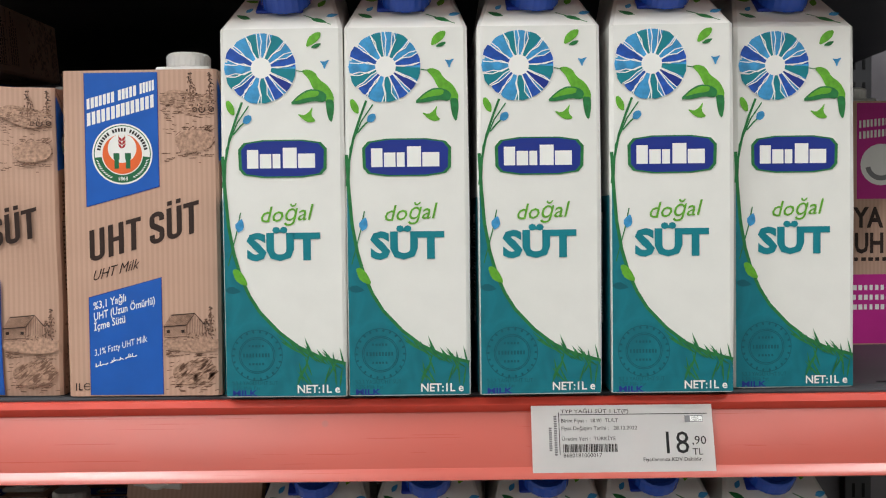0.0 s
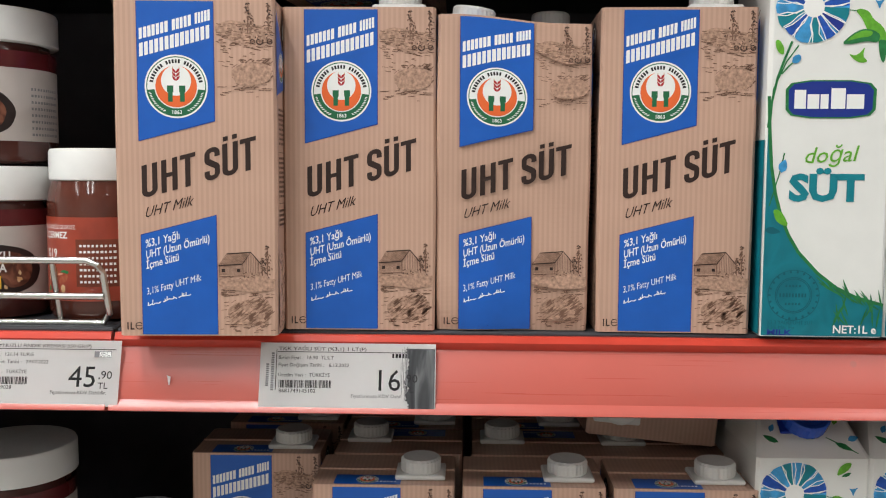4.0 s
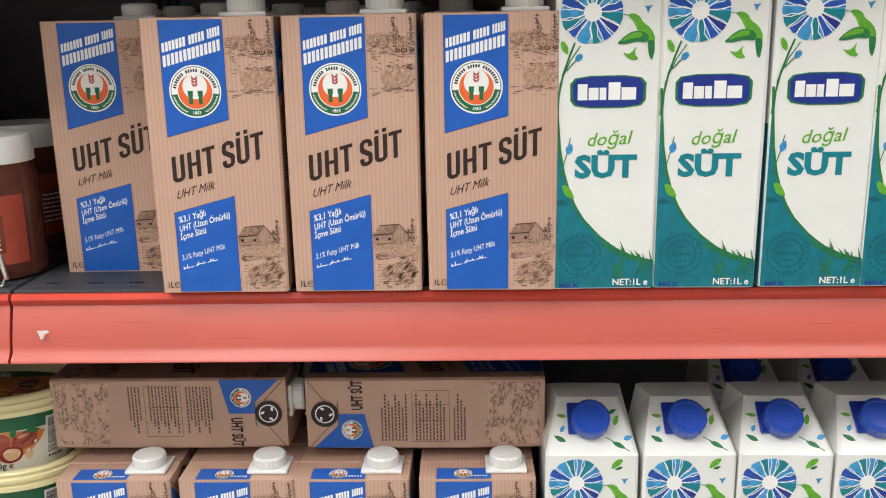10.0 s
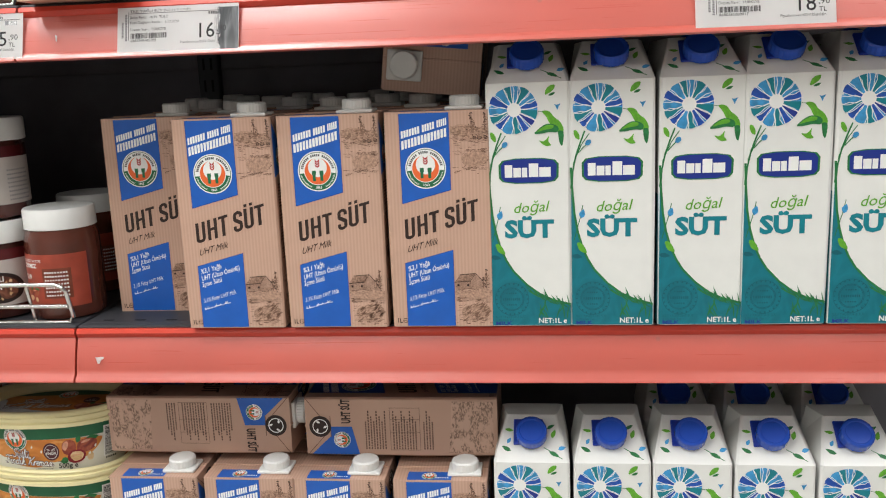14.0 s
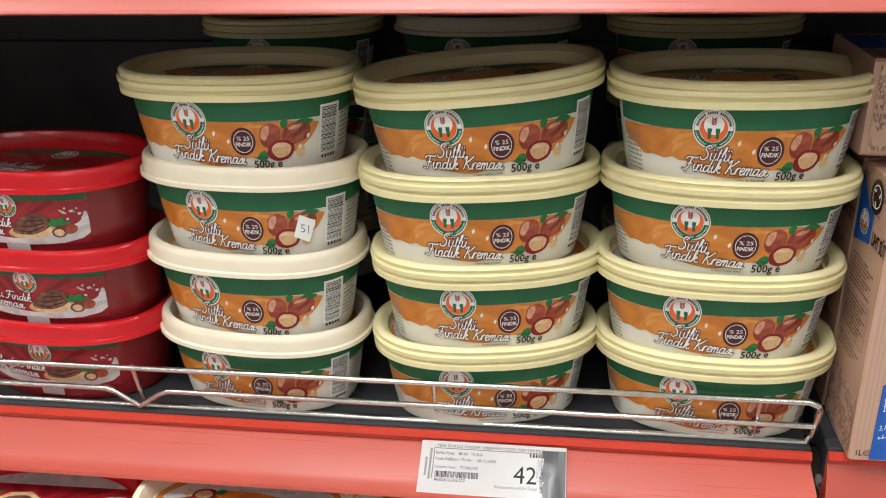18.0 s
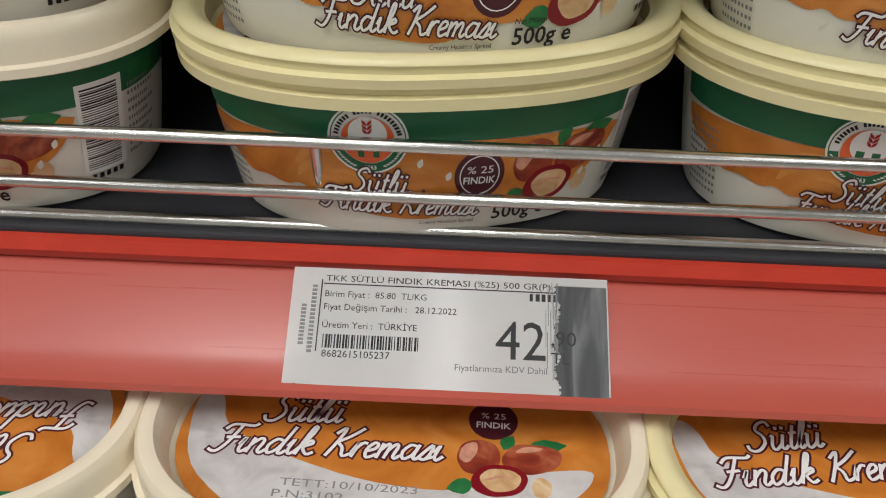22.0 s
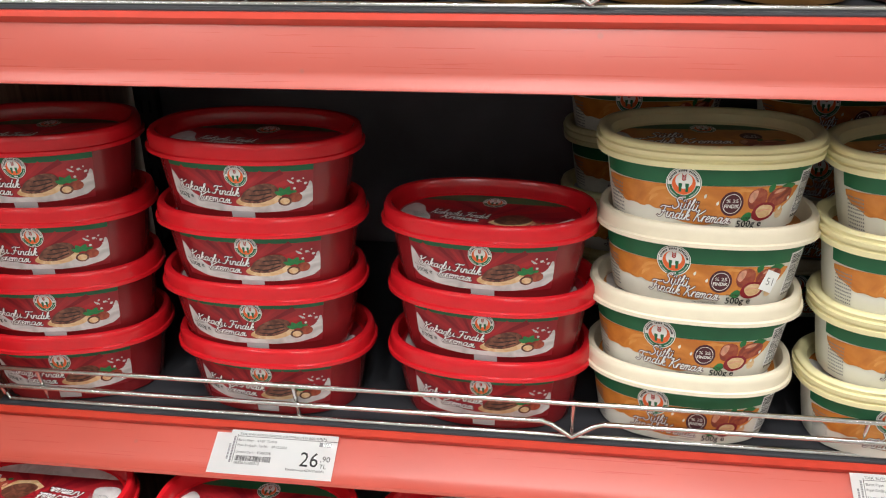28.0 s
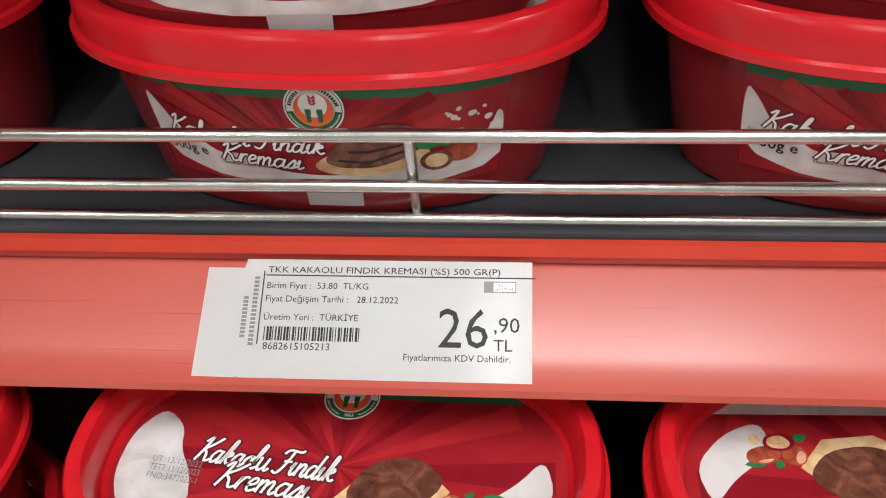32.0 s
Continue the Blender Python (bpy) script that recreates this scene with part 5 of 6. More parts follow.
GM = None
for row, (z, y, xs) in enumerate(((DECKS[0], 0.549, (-0.12, -0.046, 0.033, 0.114, 0.1915)), (DECKS[1], 0.577, (-0.111, -0.036, 0.041, 0.113, 0.19)), (LOW, 0.59, (-0.113, -0.036, 0.041, 0.117, 0.194)))):
    for i, x in enumerate(xs):
        for k in range(2 if row == 1 else 1):
            yy = y + TW / 2 + k * 0.078 + (0.012 if (row == 0 and i == 4) else 0)
            m = pose(x + 0.003 * k, yy, z, 0, 0, ((i * 7 + row * 3 + k) % 5 - 2) * 0.6)
            if GM is None:
                GM = gable_carton(m)
            else:
                copy_thing(GM, m)
for x in (0.041, 0.124, 0.205):
    copy_thing(GM, pose(x, 0.735, LOW, 0, 0, 2))


# ---- tubs ----
LW, LD = 0.178, 0.118           # over the lid
TALL = 1.15                     # stretch of the side print and wall
TUBH = 0.060 * TALL
PITCH = {"cocoa": 0.0628, "cream": 0.066, "pale": 0.066}


def oval(a, b, z, n=72, p=2.35, wob=0.0):
    out = []
    for k in range(n):
        t = 2 * math.pi * k / n
        c, s = math.cos(t), math.sin(t)
        out.append((a * math.copysign(abs(c) ** (2 / p), c), b * math.copysign(abs(s) ** (2 / p), s), z))
    return out


def side_table(a, b, p=2.35, n=720):
    """Run along the oval from the front middle, as (length, x, y)."""
    pts = []
    for k in range(-n // 2, n // 2 + 1):
        t = -math.pi / 2 + 2 * math.pi * k / n
        c, s = math.cos(t), math.sin(t)
        pts.append((a * math.copysign(abs(c) ** (2 / p), c), b * math.copysign(abs(s) ** (2 / p), s)))
    P = np.array(pts)
    d = np.hypot(*np.diff(P, axis=0).T)
    s = np.concatenate([[0], np.cumsum(d)])
    return s - s[n // 2], P[:, 0], P[:, 1]


def size_tub(w, dep):
    """Sets the oval that the next tub is built on."""
    global LW, LD, SA, SB, TS, TX, TY
    LW, LD = w, dep
    SA, SB = LW / 2 - 0.0075, LD / 2 - 0.0075
    TS, TX, TY = side_table(SA, SB)


size_tub(0.178, 0.118)


def taper(v):
    return 0.865 + 0.135 * min(1, max(0, v / TUBH)) ** 0.8


def on_tub(u, v, d):
    x, y = float(np.interp(u * LW / 0.172, TS, TX)), float(np.interp(u * LW / 0.172, TS, TY))
    v *= TALL
    k = taper(v)
    n = Vector((x / SA ** 2, y / SB ** 2, 0)).normalized()
    return (x * k + n.x * (d + 0.0004), y * k + n.y * (d + 0.0004), v)


def tub_body(m):
    bm = bmesh.new()
    loops = [oval(SA * taper(0) * 0.94, SB * taper(0) * 0.94, 0.0)]
    for v in (0.0015, 0.004, 0.01, 0.02, 0.03, 0.04, 0.05, 0.0552):
        loops.append(oval(SA * taper(v), SB * taper(v), v))
    return mesh_of("body", rings(bm, loops), m, True)


def lid_mesh(m, ridged):
    a, b = LW / 2, LD / 2
    if ridged:
        prof = [(-0.004, 0.0485), (-0.0015, 0.0482), (-0.0012, 0.0525), (-0.0032, 0.0532), (-0.0034, 0.0555), (-0.0008, 0.0562), (-0.0004, 0.0595), (-0.0028, 0.0602), (-0.003, 0.0628), (-0.0018, 0.0634), (-0.0022, 0.0642), (-0.0036, 0.0652), (-0.006, 0.0655), (-0.0085, 0.0648), (-0.0105, 0.0625), (-0.012, 0.0615)]
    else:
        prof = [(-0.004, 0.0505), (-0.0006, 0.0503), (0.0, 0.0508), (-0.0002, 0.0538), (-0.0022, 0.0545), (-0.0024, 0.0618), (-0.003, 0.0645), (-0.0042, 0.0662), (-0.0065, 0.0668), (-0.009, 0.066), (-0.0105, 0.063), (-0.0112, 0.0605)]
    up = 0.0503 * (TALL - 1)
    loops = [oval(a + d, b + d, z + up) for d, z in prof]
    d, z = prof[-1]
    loops += [oval(a + d - 0.001, b + d - 0.001, z + up - 0.007), oval(a + d - 0.003, b + d - 0.003, z + up - 0.009)]
    return mesh_of("lid", rings(bmesh.new(), loops, False, True), m, True)


def splash(a, pts, m, seed, drops, box_):
    a.blob(pts, m)
    rnd = random.Random(seed)
    for _ in range(drops):
        a.disc(rnd.uniform(box_[0], box_[1]), rnd.uniform(box_[2], box_[3]), rnd.uniform(0.0004, 0.0013), m, n=8)


def nuts(a, u, v, s):
    """Whole and cracked hazelnuts on leaves."""
    def P(*q):
        return [(u + x * s, v + y * s) for x, y in q]
    for x, y, l, w, an in ((0.007, 0.0075, 0.0125, 0.006, 12), (0.001, 0.007, 0.006, 0.005, 62), (-0.007, -0.005, 0.008, 0.006, 200)):
        a.leaf(u + x * s, v + y * s, l * s, w * s, an, LEAF2)
    a.blob(P((-0.0125, 0.003), (-0.011, 0.0085), (-0.006, 0.0105), (-0.0005, 0.0085), (0.0005, 0.002), (-0.004, -0.0025), (-0.01, -0.002)), NUT)
    a.blob(P((-0.0118, 0.003), (-0.0105, 0.008), (-0.0065, 0.0095), (-0.0062, 0.0055), (-0.009, 0.001)), SHEEN)
    a.blob(P((0.0, 0.004), (0.004, 0.0095), (0.0125, 0.0095), (0.018, 0.0075), (0.0165, 0.0015), (0.009, -0.0015), (0.002, -0.001)), NUT)
    a.blob(P((0.0035, 0.006), (0.007, 0.0088), (0.013, 0.0085), (0.01, 0.0068)), SHEEN)
    a.blob(P((-0.008, -0.003), (-0.004, 0.0015), (0.004, 0.0015), (0.0085, -0.002), (0.006, -0.008), (-0.002, -0.0098), (-0.0075, -0.0075)), DRED)
    a.blob(P((-0.0062, -0.0035), (-0.003, 0.0002), (0.0035, 0.0), (0.0065, -0.0025), (0.0045, -0.0068), (-0.002, -0.0082)), KERN)
    a.stroke(P((-0.004, -0.004), (0.0, -0.0025), (0.004, -0.003)), 0.0007 * s, SHEEN)
    a.blob(P((0.0085, -0.005), (0.0105, -0.0015), (0.0145, -0.003), (0.014, -0.0085), (0.01, -0.009)), KERN)


def script(a, body, u, v, h, w, slope=-0.06, out=PLUM, ink=None, bold=0.012):
    a.cursive(body, u, v, h, w, ink or WHITE, out, 0.35, slope)


def cream_side():
    a = Art(0.00006)
    a.rect(-0.098, 0.115, 0.0352, 0.0505, GREEN)
    a.blob([(-0.096, 0.035), (-0.096, 0.029), (-0.09, 0.0235), (-0.082, 0.0215), (-0.076, 0.017), (-0.068, 0.0185), (-0.06, 0.0165), (-0.055, 0.0185), (-0.05, 0.016), (-0.043, 0.0165), (-0.035, 0.009), (-0.01, 0.006), (0.0, 0.0085), (0.008, 0.0115), (0.02, 0.012), (0.03, 0.0135), (0.045, 0.0135), (0.055, 0.019), (0.062, 0.026), (0.066, 0.035)], CARAM)
    for x, z, l, w, an in ((-0.055, 0.026, 0.016, 0.006, 25), (-0.042, 0.025, 0.014, 0.005, -20), (0.006, 0.0295, 0.022, 0.006, 5), (-0.055, 0.021, 0.01, 0.004, 40), (0.03, 0.0315, 0.016, 0.003, 5)):
        a.leaf(x, z, l, w, an, CARAM2)
        a.leaf(x + 0.001, z - 0.001, l * 0.9, w * 0.6, an, CARAM)
    e0 = len(a.v)
    a.emblem(-0.0285, 0.0362, 0.0132)
    a.squash(e0, 0.0362, 0.9)
    a.disc(0.0095, 0.0225, 0.009, PLUM, n=30)
    a.ring(0.0095, 0.0225, 0.0068, 0.0072, WHITE, n=24)
    a.text("% 25", 0.0048, 0.0233, 0.0026, WHITE, width=0.0095)
    a.text("FINDIK", 0.0036, 0.0195, 0.0026, WHITE, width=0.0118, bold=0.015)
    nuts(a, 0.0365, 0.021, 1.25)
    script(a, "Sütlü", -0.036, 0.018, 0.0085, 0.0195)
    script(a, "Fındık Kreması", -0.0475, 0.0112, 0.0085, 0.057)
    a.text("Creamy Hazelnut Spread", -0.012, 0.0046, 0.0014, BROWN, width=0.021)
    a.text("Net Miktar:", 0.016, 0.0114, 0.0016, BROWN, width=0.012)
    a.text("500g e", 0.0157, 0.0052, 0.005, BLACK, width=0.0216, bold=0.015)
    for x, z in ((-0.055, 0.013), (-0.012, 0.026), (0.05, 0.016), (0.056, 0.0225), (-0.002, 0.021)):
        a.leaf(x, z, 0.0036, 0.0024, 70, TUBY)
    a.rect(0.0655, 0.0825, 0.01, 0.042, WHITE)
    a.barcode(0.067, 0.0805, 0.0115, 0.0405, BLACK, 36, 8, False)
    a.rect(0.086, 0.1005, 0.0362, 0.0435, LEAF2)
    for k in range(9):
        a.bars(0.085, 0.097 + 0.004 * (k % 2), 0.012 + 0.003 * k, 0.0013, GREY, 9, 0, k)
        a.bars(-0.094, -0.078, 0.006 + 0.0028 * k, 0.0012, GREY, 9, 0, k + 30)
    a.bars(0.068, 0.082, 0.0075, 0.002, BLACK, 5, 0, 3)
    a.v = [(u + 0.003, w, k) for u, w, k in a.v]
    return a.mesh("side_print", on_tub, 0.003)


def cocoa_side():
    a = Art(0.00006)
    a.rect(-0.06, 0.06, 0.0035, 0.0488, REDG)
    a.poly([(-0.06, 0.0425), (0.06, 0.0425), (0.06, 0.0488), (-0.06, 0.0488)], GREEN)
    for k in range(12):
        an = 20 + 140 * k / 11
        c, s = math.cos(radians(an)), math.sin(radians(an))
        r = min(0.05 / max(0.15, abs(c)), 0.027 / max(0.2, s))
        a.poly([(-0.006, 0.0155), (-0.006 + r * math.cos(radians(an - 3)), 0.0155 + r * math.sin(radians(an - 3))), (-0.006 + r * math.cos(radians(an + 3)), 0.0155 + r * math.sin(radians(an + 3)))], (REDL, DRED)[k % 2])
    splash(a, [(-0.06, 0.0036), (0.06, 0.0036), (0.0595, 0.03), (0.057, 0.033), (0.055, 0.0255), (0.05, 0.021), (0.044, 0.0225), (0.04, 0.0165), (0.03, 0.013), (0.016, 0.0105), (0.0, 0.0085), (-0.018, 0.0105), (-0.028, 0.0175), (-0.036, 0.0155), (-0.044, 0.0225), (-0.05, 0.0245), (-0.055, 0.034), (-0.0595, 0.0395)], MILKI, 3, 14, (0.04, 0.057, 0.026, 0.036))
    s0 = len(a.v)
    a.blob([(0.0045, 0.0105), (0.007, 0.006), (0.02, 0.0042), (0.031, 0.0075), (0.037, 0.0125), (0.036, 0.018), (0.03, 0.024), (0.02, 0.0225)], KERN)
    a.blob([(0.0075, 0.0115), (0.012, 0.0085), (0.022, 0.0085), (0.03, 0.0125), (0.0355, 0.018), (0.033, 0.0265), (0.025, 0.0285), (0.014, 0.0225)], CHOC)
    for k in range(3):
        a.stroke([(0.012 + 0.003 * k, 0.012 + 0.004 * k), (0.02, 0.011 + 0.005 * k), (0.03, 0.016 + 0.003 * k)], 0.0011, BROWN)
    for an in (20, 70, 120, 160):
        a.leaf(0.039, 0.017, 0.008, 0.005, an, LEAF2)
    a.disc(0.045, 0.0135, 0.0048, NUT, n=16)
    a.disc(0.0385, 0.0105, 0.0046, CHOC, n=14)
    a.disc(0.0385, 0.0105, 0.0032, KERN, n=12)
    a.v[s0:] = [(0.0045 + (u - 0.0045) * 1.22 - 0.0085, w + 0.004, k) for u, w, k in a.v[s0:]]
    script(a, "Kakaolu Fındık", -0.0535, 0.0225, 0.0082, 0.054, -0.07)
    script(a, "Kreması", -0.0365, 0.0135, 0.0082, 0.029, -0.07)
    a.text("Net Miktar:", -0.0575, 0.0195, 0.0016, BROWN, width=0.012)
    a.text("500g e", -0.0565, 0.0138, 0.0042, BLACK, width=0.0155, bold=0.015)
    a.text("Hazelnut Cream With Cocoa", -0.036, 0.0115, 0.0013, BROWN, width=0.022)
    a.v = [(u, 0.0488 - (0.0488 - w) * 0.81, k) for u, w, k in a.v]
    e0 = len(a.v)
    a.emblem(0.0, 0.0405, 0.0093)
    a.squash(e0, 0.0405, 0.93)
    a.rect(-0.008, 0.012, 0.0045, 0.0128, CLEAR)
    return a.mesh("side_print", on_tub, 0.003)


def lid_art(kind):
    a = Art()
    A_, B_ = LW / 2 - 0.014, LD / 2 - 0.014
    pts = [(x, y) for x, y, z in oval(A_, B_, 0, 48)]
    if kind == "cocoa":
        a.poly(pts, REDG)
        for k in range(16):
            an = 22.5 * k
            c, s = math.cos(radians(an)), math.sin(radians(an))
            r = 0.95 / math.sqrt((c / A_) ** 2 + (s / B_) ** 2)
            a.poly([(0, 0), (r * math.cos(radians(an - 5)), r * math.sin(radians(an - 5))), (r * math.cos(radians(an + 5)), r * math.sin(radians(an + 5)))], (DRED, REDL)[k % 2])
        a.poly([(x, y) for x, y in pts if y > B_ * 0.62], GREEN)
        a.blob([(-A_ * 0.9, -0.022), (-A_ * 0.6, -0.02), (-A_ * 0.64, -0.006), (-A_ * 0.72, 0.004), (-A_ * 0.74, 0.014), (-A_ * 0.86, 0.022), (-A_ * 0.97, 0.01), (-A_ * 0.98, -0.008)], MILKI)
        a.poly([(x, y) for x, y in pts if y < -B_ * 0.62], MILKI)
        a.blob([(A_ * 0.95, -0.008), (A_ * 0.9, 0.008), (A_ * 0.78, -0.004), (A_ * 0.6, -0.014), (A_ * 0.62, -0.028), (A_ * 0.8, -0.022)], MILKI)
        a.emblem(0.0, 0.031, 0.0105)
        a.poly([(0.0, -0.014), (0.012, -0.022), (0.03, -0.02), (0.04, -0.008), (0.03, 0.002), (0.012, 0.0)], KERN)
        a.blob([(0.003, -0.012), (0.014, -0.018), (0.03, -0.015), (0.039, -0.004), (0.028, 0.006), (0.012, 0.003)], CHOC)
        nuts(a, 0.045, -0.016, 0.7)
        script(a, "Kakaolu Fındık", -0.052, -0.0005, 0.0105, 0.051, -0.12)
        script(a, "Kreması", -0.042, -0.0105, 0.0105, 0.034, -0.12)
        for k, s in enumerate(("UT :13/12/2022", "TETT:13/12/2023", "PNO:3472022-1")):
            a.text(s, -0.066, -0.002 - 0.0034 * k, 0.0026, GREY, width=0.0185, slope=-0.1)
    else:
        a.poly(pts, CARAM)
        a.poly([(x, y) for x, y in pts if y > B_ * 0.6], GREEN)
        a.blob([(-A_ * 0.98, 0.012), (-A_ * 0.92, 0.022), (-A_ * 0.84, 0.016), (-A_ * 0.8, 0.002), (-A_ * 0.5, -0.009), (-A_ * 0.1, -0.018), (A_ * 0.3, -0.02), (A_ * 0.6, -0.01), (A_ * 0.93, -0.006), (A_ * 0.9, -0.014), (A_ * 0.7, -0.028), (A_ * 0.3, -B_ * 0.97), (-A_ * 0.3, -B_ * 0.97), (-A_ * 0.7, -0.03), (-A_ * 0.93, -0.014)], MILKI)
        a.emblem(0.0, 0.031, 0.0105)
        a.disc(0.0345, 0.0125, 0.0088, PLUM, n=26)
        a.text("% 25", 0.03, 0.0133, 0.0027, WHITE, width=0.009)
        a.text("FINDIK", 0.0283, 0.009, 0.0027, WHITE, width=0.0125, bold=0.015)
        nuts(a, 0.037, -0.009, 1.22)
        script(a, "Sütlü", -0.047, 0.0055, 0.0125, 0.027, 0.05)
        script(a, "Fındık Kreması", -0.0625, -0.0095, 0.0125, 0.079, 0.03)
        a.text("TETT:10/10/2023", -0.036, -0.0215, 0.003, GREY, width=0.046)
        a.text("P.N:3102", -0.038, -0.0262, 0.003, GREY, width=0.024)
    return a.mesh("lid_print", lambda u, v, d: (u, v, d + 0.0503 * (TALL - 1) - 0.0087 + (0.0607 if kind == "cocoa" else 0.0617)))


TUBM = {}
TALL = 1.155
TUBH = 0.060 * TALL
YB, YL, PL, YS, YT = tub_body(TUBY), lid_mesh(LIDY, True), lid_mesh(LIDP, False), cream_side(), lid_art("cream")
a = Art(0.00006)
a.poly([(0.044, 0.0175), (0.056, 0.0125), (0.0605, 0.0275), (0.0485, 0.0325)], PAPER)
a.text("51", 0.049, 0.0205, 0.0058, GREY, width=0.0065, slope=-0.25)
STICKER = a.mesh("sticker", lambda u, v, d: on_tub(u, v, d + 0.0011), 0.003)
size_tub(0.187, 0.122)
TALL = 1.15
TUBH = 0.060 * TALL
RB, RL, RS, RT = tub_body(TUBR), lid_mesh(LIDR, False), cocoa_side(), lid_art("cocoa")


def tub(kind, m, label=None):
    if kind not in TUBM:
        lab = {"cocoa": "oval red plastic tub of cocoa hazelnut spread with red lid", "cream": "oval tub of milky hazelnut spread with ridged cream-yellow lid", "pale": "oval tub of milky hazelnut spread with smooth pale lid"}[kind]
        t = thing("spread_tub", m, lab, "tub", "red spread tubs" if kind == "cocoa" else "cream spread tubs")
        part("body", RB if kind == "cocoa" else YB, None, t)
        part("side_print", RS if kind == "cocoa" else YS, None, t, "printed wrap with badge, nuts and script lettering")
        lid = part("lid", {"cocoa": RL, "cream": YL, "pale": PL}[kind], None, t)
        part("lid_print", RT if kind == "cocoa" else YT, None, lid)
        TUBM[kind] = t
        return t
    t = copy_thing(TUBM[kind], m)
    if label:
        tagged(t, label)
    return t


def stack(kind, x, y, z, n, yaw=0, jit=0.003, seed=0, lean=0.0, kinds=None, tips={}, pitch=0, turns={}):
    rnd = random.Random(seed)
    for k in range(n):
        t = tub((kinds or [kind] * n)[k], pose(x + rnd.uniform(-jit, jit) + lean * k, y + rnd.uniform(-jit, jit) * 0.6, z + k * (pitch or PITCH[kind]), 0, tips.get(k, 0), yaw + turns.get(k, 0) + rnd.uniform(-2, 2)))
        if seed == 4 and k == 2:
            part("sticker", STICKER, None, t, "small white paper sticker with a handwritten number")


Z3 = DECKS[2] + 0.0005
TF = 0.612 + 0.059
RF = 0.606 + 0.062
stack("cocoa", -1.564, RF, Z3, 4, 9, seed=1)
stack("cocoa", -1.366, RF, Z3, 4, 0, seed=2)
stack("cocoa", -1.163, RF + 0.002, Z3, 3, -3, seed=3)
stack("pale", -0.99, TF - 0.004, Z3, 4, -5, seed=4, turns={3: 8}, kinds=["pale", "pale", "pale", "cream"])
stack("cream", -0.814, TF - 0.008, Z3, 4, 8, seed=5, tips={3: -4})
stack("cream", -0.642, TF - 0.008, Z3, 4, -3, seed=6, turns={3: 6})
for i, (x, n, k) in enumerate(((-1.02, 4, "cream"), (-0.83, 4, "pale"), (-0.63, 4, "cream"))):
    stack(k, x, TF + 0.235, Z3, n, 4, seed=20 + i)
Z4 = DECKS[3] + 0.0005
F4 = 0.56
for i, (x, k, yaw) in enumerate(((-1.57, "cocoa", 178), (-1.362, "cocoa", 0), (-1.165, "cocoa", 180), (-0.99, "pale", 182), (-0.82, "pale", 0), (-0.645, "cream", 4))):
    stack(k, x, F4 if k == "cocoa" else 0.57, Z4, 7, yaw, seed=40 + i, pitch=0.0602 if k == "cocoa" else 0.0615)


# ---- jars ----
def on_jar(r):
    return lambda u, v, d: ((r + 0.0003 + d) * math.sin(u / r), -(r + 0.0003 + d) * math.cos(u / r), v)


